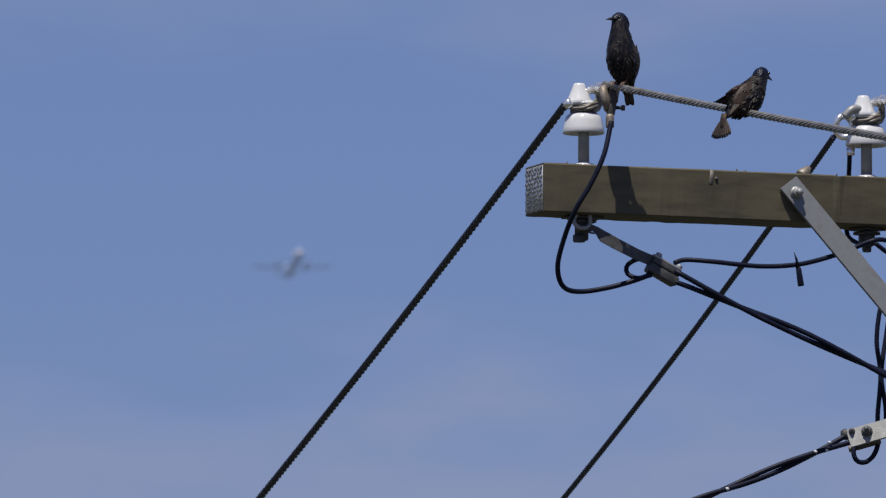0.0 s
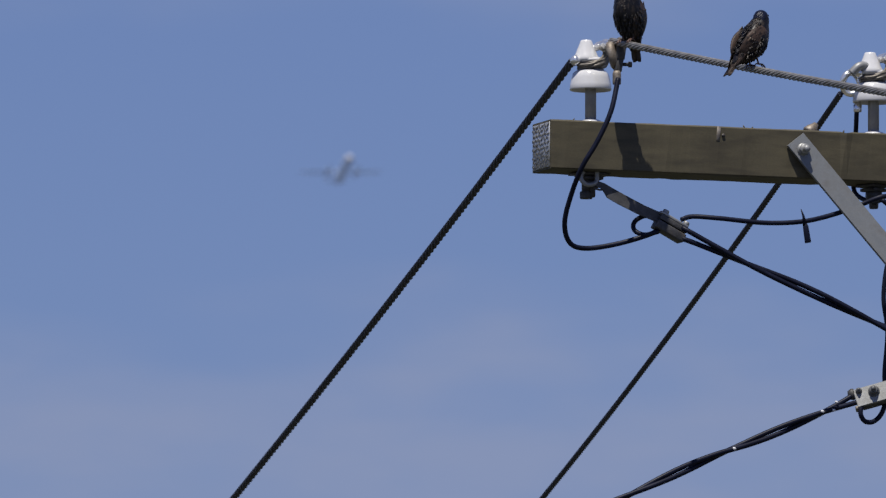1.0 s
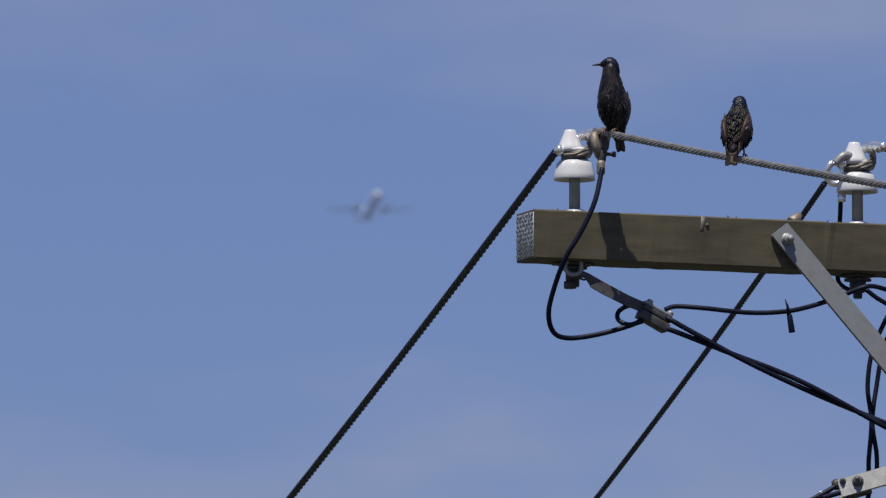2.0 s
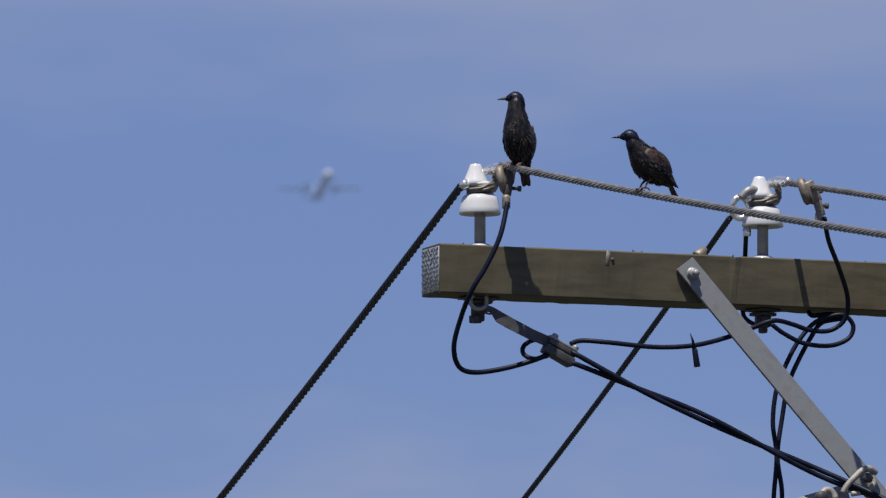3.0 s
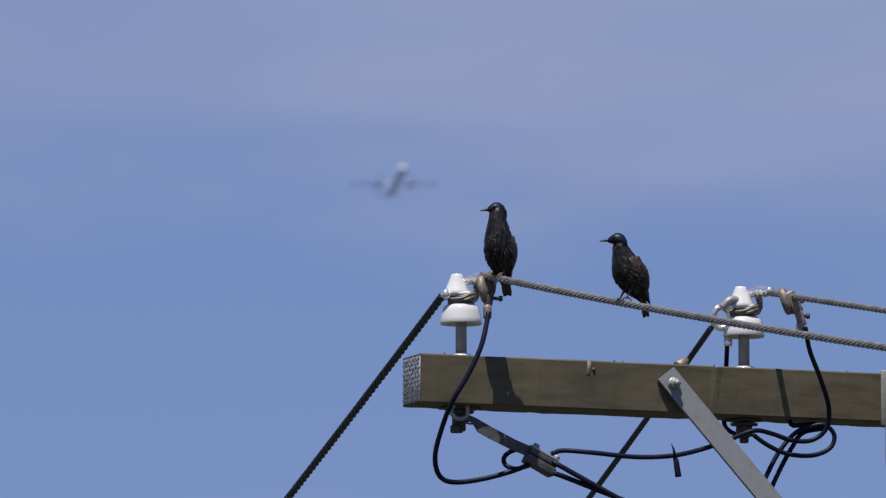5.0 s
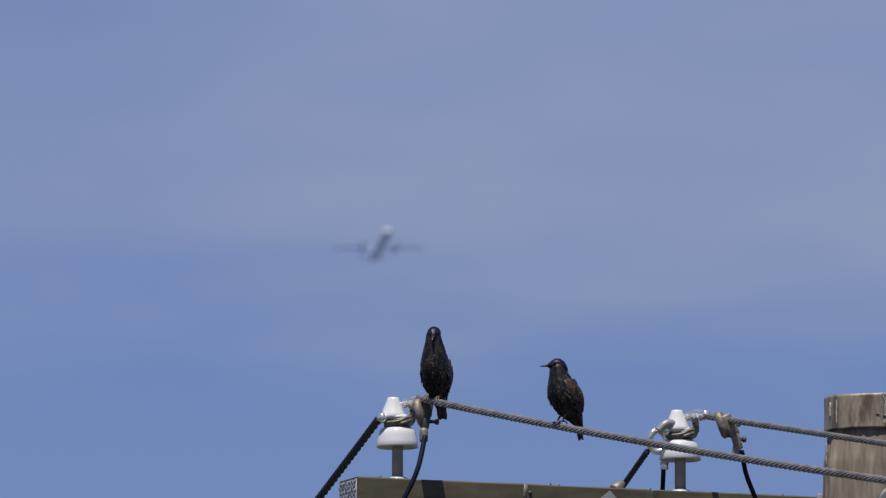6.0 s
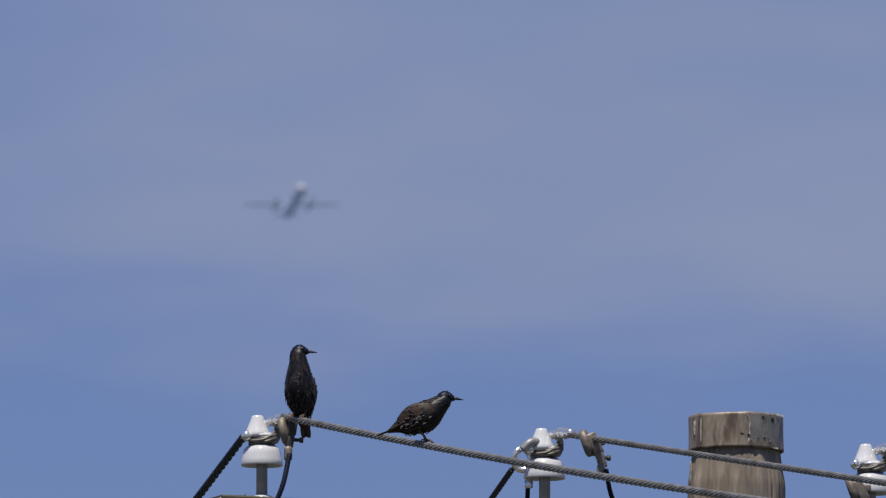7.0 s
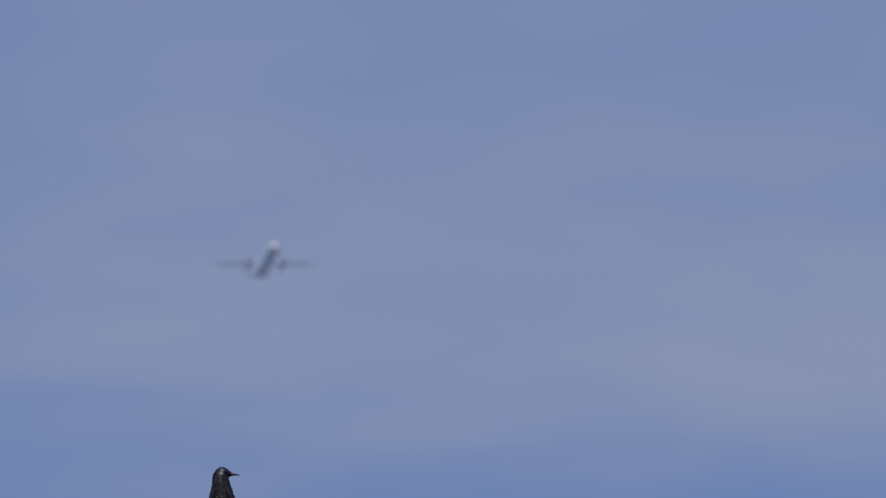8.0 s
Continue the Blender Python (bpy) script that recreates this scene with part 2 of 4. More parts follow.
def sweep(bm, path, radius, n=10, lobes=0, depth=0.0, pitch=0.06, turn0=0.0):
    """A tube along a path; with lobes, a strand laid in twisted wires. radius may be a function of the share of the length."""
    length, rings = 0.0, []
    side = Vector((0, 0, 1))
    for i, p in enumerate(path):
        d = (path[min(i + 1, len(path) - 1)] - path[max(i - 1, 0)]).normalized()
        side = (side - d * side.dot(d))
        side = side.normalized() if side.length > 1e-6 else d.orthogonal().normalized()
        up = d.cross(side)
        if i:
            length += (p - path[i - 1]).length
        r0 = radius(i / (len(path) - 1)) if callable(radius) else radius
        tw = turn0 + 2 * math.pi * length / pitch
        ring = []
        for k in range(n):
            a = 2 * math.pi * k / n
            r = r0
            if lobes:
                r = r0 * (1 - depth + depth * abs(math.cos(lobes * (a - tw) / 2)))
            ring.append(bm.verts.new(p + (side * math.cos(a) + up * math.sin(a)) * r))
        rings.append(ring)
    for a, b in zip(rings, rings[1:]):
        for k in range(n):
            bm.faces.new((a[k], a[(k + 1) % n], b[(k + 1) % n], b[k]))
    bm.faces.new(rings[0])
    bm.faces.new(rings[-1][::-1])


def turned(axis, deg):
    return Matrix.Rotation(radians(deg), 4, axis)


def hexnut(bm, r, h, m):
    lathe(bm, [(0, 0), (r * 0.94, 0), (r, h * 0.12), (r, h * 0.85), (r * 0.9, h), (0, h)], m, 6)


# ---- the ground, far below the view ----
def make_ground():
    bm = bmesh.new()
    rings = [0, 5, 15, 40, 100, 300, 900, 2500, 6000, 15000]
    prev = None
    for r in rings:
        ring = [bm.verts.new((r * math.cos(2 * math.pi * i / 48), r * math.sin(2 * math.pi * i / 48),
                              -0.0 if r < 60 else -0.6 * noise.noise(Vector((math.cos(i), math.sin(i), r))))) for i in range(48)] if r else [bm.verts.new((0, 0, 0))]
        if prev:
            for i in range(48):
                j = (i + 1) % 48
                q = list(dict.fromkeys([prev[i % len(prev)], prev[j % len(prev)], ring[j], ring[i]]))
                bm.faces.new(q)
        prev = ring
    # unseen far ground, tinted blue-grey to bounce bluish light onto the airplane
    nt = M["ground"].node_tree
    near = nt.nodes["Principled BSDF"].inputs["Base Color"]
    geo, away, far, mixer = (nt.nodes.new("ShaderNode" + k) for k in ("NewGeometry", "VectorMath", "MapRange", "Mix"))
    away.operation, mixer.data_type = "LENGTH", "RGBA"
    far.inputs["From Min"].default_value, far.inputs["From Max"].default_value = 300, 1500
    mixer.inputs[7].default_value = (0.085, 0.100, 0.130, 1)
    nt.links.new(geo.outputs["Position"], away.inputs[0])
    nt.links.new(away.outputs["Value"], far.inputs["Value"])
    nt.links.new(far.outputs[0], mixer.inputs[0])
    nt.links.new(near.links[0].from_socket, mixer.inputs[6])
    nt.links.new(mixer.outputs[2], near)
    tagged(part("ground", bm, M["ground"]), "dry grassy ground, tinted blue-grey far off to bounce light", "ground", kind="structure")


# ---- the pole ----
POLE_U, POLE_W = 1.195, -0.088
POLE_TOP = ZB + 0.212


def make_pole():
    p = B(POLE_U, POLE_W, 0)
    pole = thing("utility_pole", "weathered grey-brown round wooden utility pole with metal cap band", "utility pole", pose(p.x, p.y, 0))
    bm = bmesh.new()
    n, rings = 160, []
    zs = [-0.6, 0, 1, 2.5, 4, 4.6] + [5.0 + i * 0.008 for i in range(int((POLE_TOP - 5.0) / 0.008))] + [POLE_TOP - 0.004]
    for z in zs:
        ring = []
        for k in range(n):
            a = 2 * math.pi * k / n
            r = 0.0975 + 0.0105 * min(1, max(0, (POLE_TOP - 0.072 - z) / 0.075)) + (POLE_TOP - z) * 0.0035
            r += 0.0050 * noise.noise(Vector((math.cos(a) * 1.3, math.sin(a) * 1.3, z * 3.1)))
            r += 0.0028 * noise.noise(Vector((math.cos(a) * 7, math.sin(a) * 7, z * 9)))
            r += 0.0012 * noise.noise(Vector((math.cos(a) * 30, math.sin(a) * 30, z * 20)))
            # drying checks run with the grain
            g = noise.noise(Vector((math.cos(a) * 14, math.sin(a) * 14, z * 1.4 + 9)))
            r -= 0.010 * max(0, g - 0.36) / 0.3
            ring.append(bm.verts.new((r * math.cos(a), r * math.sin(a), z)))
        rings.append(ring)
    for a, b in zip(rings, rings[1:]):
        for k in range(n):
            bm.faces.new((a[k], a[(k + 1) % n], b[(k + 1) % n], b[k]))
    bm.faces.new(rings[-1])
    part("shaft", bm, M["pole"], pole, "grey-brown timber shaft with drying cracks")
    # sheet band wrapped round the top, dented, lapped and nailed
    bm = bmesh.new()
    n, rows = 120, 14
    top, low = POLE_TOP + 0.003, POLE_TOP - 0.076
    outer = []
    for j in range(rows + 1):
        z = low + (top - low) * j / rows
        ring = []
        for k in range(n):
            a = 2 * math.pi * k / n
            r = 0.1052 + 0.0012 * noise.noise(Vector((math.cos(a) * 3, math.sin(a) * 3, z * 14)))
            front = math.exp(-((a - 1.5 * math.pi - 0.45) / 0.32) ** 2)
            r += front * 0.0012 * noise.noise(Vector((a * 14, z * 60, 3)))
            flare = 0.002 * (1 - j / rows) ** 3
            zz = z + 0.0025 * noise.noise(Vector((a * 3, 0.5, j * 0.2))) * (1 if j in (0, rows) else 0.4)
            ring.append(bm.verts.new(((r + flare) * math.cos(a), (r + flare) * math.sin(a), zz)))
        outer.append(ring)
    lip = [bm.verts.new((v.co.x * 0.955, v.co.y * 0.955, v.co.z + 0.0005)) for v in outer[-1]]
    inner = [bm.verts.new((v.co.x * 0.972, v.co.y * 0.972, v.co.z + 0.001)) for v in outer[0]]
    loops = [inner, *outer, lip]
    for a, b in zip(loops, loops[1:]):
        for k in range(n):
            bm.faces.new((a[k], a[(k + 1) % n], b[(k + 1) % n], b[k]))
    part("cap_band", bm, M["band"], pole, "dented weathered sheet-metal band")
    # a newer grey sheet lapped over its right side, torn at the top
    bm = bmesh.new()
    cols, rows = 40, 16
    grid = []
    for j in range(rows + 1):
        line = []
        for i in range(cols + 1):
            a = radians(284 + 72 * i / cols + 4 * noise.noise(Vector((j * 0.23, 1, 2))) * max(0, 1 - i / 8))
            z = low + 0.001 + (top - low) * j / rows
            if j == rows:
                z -= 0.014 * max(0, noise.noise(Vector((a * 5, 7, 1))) - 0.1) * 2
            r = 0.1066 + 0.0008 * noise.noise(Vector((a * 6, z * 30, 5))) - 0.004 * max(0, noise.noise(Vector((a * 12, z * 60, 9))) - 0.25)
            line.append(bm.verts.new((r * math.cos(a), r * math.sin(a), z)))
        grid.append(line)
    for p, q in zip(grid, grid[1:]):
        for i in range(cols):
            bm.faces.new((p[i], p[i + 1], q[i + 1], q[i]))
    bmesh.ops.solidify(bm, geom=bm.faces[:], thickness=0.0004)
    part("lapped_sheet", bm, M["sheet"], pole, "dented grey sheet-metal patch")
    # torn dents and a nail hole in it
    for ang, z, w, h in ((276, -0.045, 0.009, 0.0012), (284, -0.048, 0.007, 0.0014), (305, -0.054, 0.0062, 0.0028), (296, -0.055, 0.003, 0.0015), (303, -0.007, 0.007, 0.003), (318, -0.010, 0.010, 0.006)):
        bm = bmesh.new()
        lathe(bm, [(0, 0.0007), (0.6, 0.0006), (1.0, 0.0), (1.0, -0.002)], turned("Z", ang) @ Matrix.Translation((0.1076 if ang > 283 else 0.1064, 0, POLE_TOP + z)) @ turned("X", ang % 23 - 11) @ turned("Y", 90) @ Matrix.Diagonal((h, w / 2, 1, 1)), 12)
        part("dent", bm, M["crack"], pole, "dark torn dent in the sheet")
    for ang, z, r in ((314, POLE_TOP - 0.062, 0.0025),):
        bm = bmesh.new()
        m = turned("Z", ang) @ Matrix.Translation((0.1058, 0, z)) @ turned("Y", 90)
        lathe(bm, [(0, 0.004), (r, 0.003), (r * 1.2, 0), (r * 1.2, -0.004)], m, 10)
        part("nail", bm, M["iron"], pole)
    for dx, z in ((-0.0450, -0.163), (0.0050, -0.163)):
        bm = bmesh.new()
        lathe(bm, [(0, 0.0035), (0.0050, 0.0035), (0.0054, 0.002), (0.0054, -0.02)], Matrix.Translation((dx, -math.sqrt(0.1115 ** 2 - dx * dx), ZB + z)) @ turned("X", 90), 12)
        part("drilled_hole", bm, M["crack"], pole, "small dark drilled hole")
    # pale droppings
    for ang, z0, z1, width, r, mat in ((208, -0.010, -0.046, 0.012, 0.1075, "dropping"), (221, -0.006, -0.066, 0.006, 0.1072, "dropping"), (200, -0.100, -0.150, 0.009, 0.1105, "dropping")):
        bm = bmesh.new()
        grid = []
        for j in range(13):
            t = j / 12
            w = width * (0.35 + 0.65 * math.sin(math.pi * (0.12 + 0.8 * t))) * (0.75 + 0.5 * noise.noise(Vector((ang, t * 6, 2))))
            mid = 0.25 * width * noise.noise(Vector((ang, t * 3, 8)))
            row = []
            for i in range(5):
                q = radians(ang) + (mid + w * (i / 4 - 0.5)) / r
                rr = r - (0.003 if i in (0, 4) or j in (0, 12) else 0.0)
                row.append(bm.verts.new((rr * math.cos(q), rr * math.sin(q), POLE_TOP + z0 + (z1 - z0) * t)))
            grid.append(row)
        for p, q in zip(grid, grid[1:]):
            for i in range(4):
                bm.faces.new((p[i], p[i + 1], q[i + 1], q[i]))
        part("streak", bm, M[mat], pole, "pale dropping")
    # washer and through bolt that hold the crossarm
    face = Matrix.Translation((0.046, -0.100, ZB - 0.040)) @ turned("Z", 21) @ turned("X", 90)
    bm = bmesh.new()
    lathe(bm, [(0, -0.01), (0.040, -0.01), (0.046, 0.002), (0.0475, 0.008), (0.046, 0.013), (0.040, 0.0165), (0.0, 0.0175)], face, 40)
    washer = part("washer", bm, M["washer"], pole, "large dark grey cast washer")
    bm = bmesh.new()
    hexnut(bm, 0.021, 0.018, face @ Matrix.Translation((0, 0, 0.015)))
    lathe(bm, [(0, 0.046), (0.008, 0.045), (0.009, 0.043), (0.009, 0.03)], face, 16)
    part("bolt", bm, M["galv"], washer)
    # gain plate between pole and crossarm
    bm = bmesh.new()
    q = pole.matrix_basis.inverted() @ at_arm(POLE_U, -0.004, -0.056)
    box(bm, (0.192, 0.007, 0.124), q, 0.0015)
    part("gain_plate", bm, M["galv"], pole, "pale grey steel plate")
    return pole


# ---- the crossarm ----
ARM_L, ARM_D, ARM_H = 2.40, 0.115, 0.1095


def make_crossarm():
    arm = thing("crossarm", "olive-brown weathered timber crossarm with nail-plated ends", "crossarm", at_arm(0, 0, 0))
    bm = bmesh.new()
    nu = 160
    c = 0.003
    ring_pts = [(c, 0), (ARM_D - c, 0), (ARM_D, -c), (ARM_D, -ARM_H + c), (ARM_D - c, -ARM_H), (c, -ARM_H), (0, -ARM_H + c), (0, -c)]
    rings = []
    for i in range(nu + 1):
        u = ARM_L * i / nu
        ring = []
        for k, (w, z) in enumerate(ring_pts):
            e = 0.0013 * noise.noise(Vector((u * 9, k * 3.1, 0))) + 0.0008 * noise.noise(Vector((u * 40, k * 3.1, 5)))
            if k in (0, 7) and noise.noise(Vector((u * 26, 2.2, 8))) > 0.42:
                e -= 0.003
            if k in (4, 5, 6):
                e += 0.0030 * max(0, noise.noise(Vector((u * 18, 7.7, 1))) - 0.1)
            ring.append(bm.verts.new((u, w + (e if k in (6, 7) else 0), z + (e if k in (0, 1, 4, 5) else 0))))
        rings.append(ring)
    for a, b in zip(rings, rings[1:]):
        for k in range(8):
            bm.faces.new((a[k], a[(k + 1) % 8], b[(k + 1) % 8], b[k]))
    bm.faces.new(rings[0])
    bm.faces.new(rings[-1][::-1])
    part("beam", bm, M["arm"], arm, "olive-brown painted timber beam", smooth=False)
    # nail plate pressed into the end grain: a sheet with rows of punched teeth
    bm = bmesh.new()
    box(bm, (0.0022, ARM_D - 0.012, ARM_H - 0.010), Matrix.Translation((-0.0011, ARM_D / 2, -ARM_H / 2)), 0.0005, 1)
    plate = part("nail_plate", bm, M["plate"], arm, "shiny perforated steel nail plate")
    slot = bmesh.new()
    box(slot, (0.0012, 0.013, 0.0042), Matrix(), 0)
    bmesh.ops.subdivide_edges(slot, edges=[e for e in slot.edges if abs(e.verts[0].co.y - e.verts[1].co.y) > 0.005], cuts=3)
    slot_me = bpy.data.meshes.new("slot")
    for v in slot.verts:
        v.co.z += 0.0019 * math.sin(v.co.y * 480)
    slot.to_mesh(slot_me)
    slot.free()
    slot_me.materials.append(M["hole"])
    rnd = random.Random(4)
    for i in range(6):
        for j in range(10):
            s = new("punched_slot", slot_me)
            s.parent = plate
            s.matrix_basis = Matrix.Translation((-0.0024, 0.0145 + i * 0.0172 + (0.003 if j % 2 else -0.002), -0.0105 - j * 0.0099 + 0.001 * rnd.uniform(-1, 1))) @ turned("X", rnd.uniform(-25, 25) + (18 if i % 2 else -18))
    # splinters, a split and an old nail on the front edge
    for u, h, lean in ((0.055, 0.006, 30), (0.462, 0.007, -25), (0.481, 0.004, 35), (0.70, 0.005, 20), (1.02, 0.004, -30)):
        bm = bmesh.new()
        lathe(bm, [(0, -0.002), (0.0022, -0.002), (0.0016, h * 0.5), (0, h)], Matrix.Translation((u, 0.006, 0.0)) @ turned("Y", lean), 6)
        part("splinter", bm, M["arm"], arm)
    bm = bmesh.new()
    box(bm, (0.009, 0.002, 0.032), Matrix.Translation((0.398, -0.0006, -0.0165)) @ turned("Y", 6), 0.0006, 1)
    part("split", bm, M["bronze"], arm, "pale torn split in the timber")
    bm = bmesh.new()
    lathe(bm, [(0, 0.003), (0.004, 0.003), (0.004, -0.002)], Matrix.Translation((0.409, 0, -0.020)) @ turned("X", 90), 10)
    part("old_nail", bm, M["iron"], arm)
    return arm


# ---- insulators ----
def make_insulator():
    ins = thing("pin_insulator", "white glazed porcelain pin insulator on a grey steel pin", "insulator", at_arm(0.116, 0.0575, 0), "insulators on the crossarm")
    bm = bmesh.new()
    lathe(bm, [(0, 0.092), (0.013, 0.090), (0.036, 0.080), (0.0425, 0.0755), (0.0455, 0.0745), (0.0470, 0.0775), (0.0455, 0.088), (0.0425, 0.102), (0.0395, 0.112),
               (0.034, 0.1175), (0.0265, 0.120), (0.0245, 0.124), (0.0245, 0.132), (0.029, 0.136), (0.0335, 0.1385), (0.0335, 0.142), (0.029, 0.146), (0.015, 0.150), (0, 0.151)], n=48)
    part("porcelain_body", bm, M["porcelain"], ins)
    bm = bmesh.new()
    lathe(bm, [(0, 0.134), (0.022, 0.135), (0.0285, 0.138), (0.0300, 0.143), (0.0285, 0.148), (0.0250, 0.154), (0.0140, 0.181), (0.0128, 0.1850), (0.0110, 0.1865), (0, 0.187)], Matrix.Translation((-0.0105, 0, 0)), 40)
    part("crown", bm, M["porcelain"], ins)
    bm = bmesh.new()
    lathe(bm, [(0, -0.004), (0.0125, -0.004), (0.0125, 0.07), (0.012, 0.088), (0, 0.089)], n=24)
    part("pin", bm, M["galv"], ins, "grey galvanised steel pin")
    bm = bmesh.new()
    lathe(bm, [(0.0, 0.0), (0.026, 0.0), (0.0265, 0.003), (0.022, 0.007), (0.013, 0.0105), (0.0, 0.011)], n=28)
    part("pin_collar", bm, M["porcelain"], ins, "pale collar")
    # underside washer and nut
    bm = bmesh.new()
    box(bm, (0.058, 0.058, 0.006), Matrix.Translation((0, 0, -ARM_H - 0.0035)), 0.001, 1)
    box(bm, (0.044, 0.044, 0.007), Matrix.Translation((0, 0, -ARM_H - 0.0125)), 0.001, 1)
    part("washer", bm, M["iron"], ins)
    bm = bmesh.new()
    hexnut(bm, 0.019, 0.018, Matrix.Translation((0, 0, -ARM_H - 0.034)))
    lathe(bm, [(0, -ARM_H - 0.055), (0.009, -ARM_H - 0.054), (0.0105, -ARM_H - 0.050), (0.0105, -ARM_H - 0.02)], n=16)
    part("nut", bm, M["iron"], ins)
    # tie wire round the neck
    for k in range(3):
        bm = bmesh.new()
        ring = [Vector((0.0275 * math.cos(a), 0.0275 * math.sin(a), 0.1205 + k * 0.0052 + 0.002 * math.sin(a + k))) for a in [2 * math.pi * i / 40 for i in range(41)]]
        sweep(bm, ring, 0.0029, 8)
        part("tie_turn", bm, M["tie"], ins, "dull tie wire")
    return ins


def make_tie_details(u):
    """The bright preformed sleeve that holds the line on the insulator's neck."""
    s = thing("line_tie", "bright aluminium tie sleeve wrapped on the line", "line tie", at_arm(u, 0.0575, 0), "ties on the insulators")
    bm = bmesh.new()
    path = smooth_path([(0.010, 0.006, 0.169), (0.019, 0.002, 0.1745), (0.0265, -0.008, 0.1755), (0.0262, -0.030, 0.1760), (0.0250, -0.065, 0.1722), (0.0240, -0.100, 0.1668)], 0.002)
    sweep(bm, path, lambda q: 0.0114 * min(1, 0.62 + 2.2 * q) * (1 - 0.16 * max(0, q - 0.55) / 0.45) + 0.0006 * math.sin(q * 21), 18, 5, 0.06, 0.05)
    part("sleeve", bm, M["sleeve"], s)
    bm = bmesh.new()
    path = smooth_path([(-0.036, -0.016, 0.128), (-0.01, -0.034, 0.130), (0.014, -0.030, 0.143), (0.028, -0.012, 0.160), (0.03, 0.006, 0.168)], 0.003)
    sweep(bm, path, 0.0034, 8)
    part("tie_wire", bm, M["tie"], s, "dull tie wire")
    bm = bmesh.new()
    path = smooth_path([(-0.034, -0.010, 0.122), (0.0, -0.037, 0.127), (0.026, -0.024, 0.138), (0.034, 0.0, 0.150)], 0.003)
    sweep(bm, path, 0.003, 8)
    part("tie_wire", bm, M["tie"], s, "dull tie wire")
    bm = bmesh.new()
    lathe(bm, [(0, 0), (0.0095, 0.001), (0.0115, 0.006), (0.0105, 0.013), (0, 0.0155)], Matrix.Translation((0.034, -0.022, 0.172)) @ turned("Y", 72) @ turned("X", 15), 20)
    part("end_cap", bm, M["sleeve"], s)
    bm = bmesh.new()
    lathe(bm, [(0, -0.010), (0.0095, -0.009), (0.0115, -0.003), (0.0115, 0.004), (0.009, 0.009), (0, 0.010)], Matrix.Translation((-0.040, -0.012, 0.139)) @ turned("X", 60) @ turned("Y", 25), 18)
    part("end_wrap", bm, M["sleeve"], s)
    bm = bmesh.new()
    sweep(bm, smooth_path([(0.016, -0.020, 0.171), (0.030, -0.016, 0.163), (0.034, -0.010, 0.148), (0.030, -0.008, 0.132), (0.012, -0.026, 0.128)], 0.003), 0.0072, 12, 5, 0.10, 0.04)
    part("tail_loop", bm, M["clevis"], s, "dull grey tail of the line")
    for k in range(3):
        bm = bmesh.new()
        sweep(bm, smooth_path([(-0.030, -0.014, 0.124 + 0.004 * k), (0.0, -0.034, 0.126 + 0.005 * k), (0.026, -0.026, 0.134 + 0.005 * k), (0.038, -0.012, 0.142 + 0.004 * k), (0.036, 0.008, 0.140)], 0.003), 0.0031, 8)
        part("tie_wire", bm, M["tie"], s, "dull tie wire")
    return s


# ---- lines ----
def line_points(start, heading, slope, bend, length, near):
    """A sagging line, finely stepped over its near stretch."""
    d = Vector((heading[0], heading[1], 0)).normalized()
    at, run = [], 0.0
    while run < length:
        at.append(run)
        run += 0.006 if run < near else 0.04
    return [start + d * q + Vector((0, 0, slope * q + bend * q * q)) for q in at]


FRONT, BACK = (0.3, -0.954), (-0.15, 0.99)
W1 = (B(0.143, 0.0575, 0.1905), FRONT, -0.1780, 0.0036)
W2 = (B(0.82, 0.0575, 0.1795), FRONT, -0.161, 0.0)


def on_line(w, s, lift):
    d = Vector((w[1][0], w[1][1], 0)).normalized()
    return w[0] + d * s + Vector((0, 0, w[2] * s + w[3] * s * s + lift))


def make_line(name, start, heading, slope, bend, length, mat, label, count, ring, radius, pitch, near):
    """A line laid up from single strands."""
    line = thing(name, label, "power line", pose(0, 0, 0), "bare and covered lines")
    path = line_points(start, heading, slope, bend, length, near)
    d = (path[1] - path[0]).normalized()
    side = d.cross(Vector((0, 0, 1))).normalized()
    up = side.cross(d)
    run, lengths = 0.0, []
    for i, p in enumerate(path):
        run += (p - path[i - 1]).length if i else 0
        lengths.append(run)
    for k in range(count):
        turns = [2 * math.pi * (k / count + q / pitch) for q in lengths]
        bm = bmesh.new()
        sweep(bm, [p + (side * math.cos(a) + up * math.sin(a)) * ring for p, a in zip(path, turns)], radius, 7)
        part("strand", bm, mat, line)
    if count > 3:
        bm = bmesh.new()
        sweep(bm, path[::3], radius, 6)
        part("core", bm, mat, line)
    return line


def make_lines():
    bare, covered = "grey stranded bare aluminium conductor", "dark twisted line with lumpy strands"
    make_line("conductor", on_line(W1, 0.07, 0), FRONT, W1[2], W1[3], 12.0, M["alu"], bare, 6, 0.0054, 0.0029, 0.180, 4.2)
    make_line("conductor", *W2, 12.0, M["alu"], bare, 6, 0.0048, 0.0026, 0.165, 2.6)
    make_line("conductor", B(1.612, 0.0575, 0.176), FRONT, -0.158, 0.004, 12.0, M["alu"], bare, 6, 0.0048, 0.0026, 0.165, 0.6)
    # the two rear lines take a darker colour than the conductors
    a = make_line("dark_line", B(0.072, 0.0575, 0.137), BACK, -0.0865, 0.0014, 18.0, M["rope"], covered, 5, 0.0056, 0.0036, 0.250, 8.0)
    b = make_line("dark_line", B(0.722, 0.0775, 0.094), BACK, -0.127, 0.0041, 14.0, M["rope"], covered, 6, 0.0044, 0.0027, 0.150, 7.0)
    return a, b


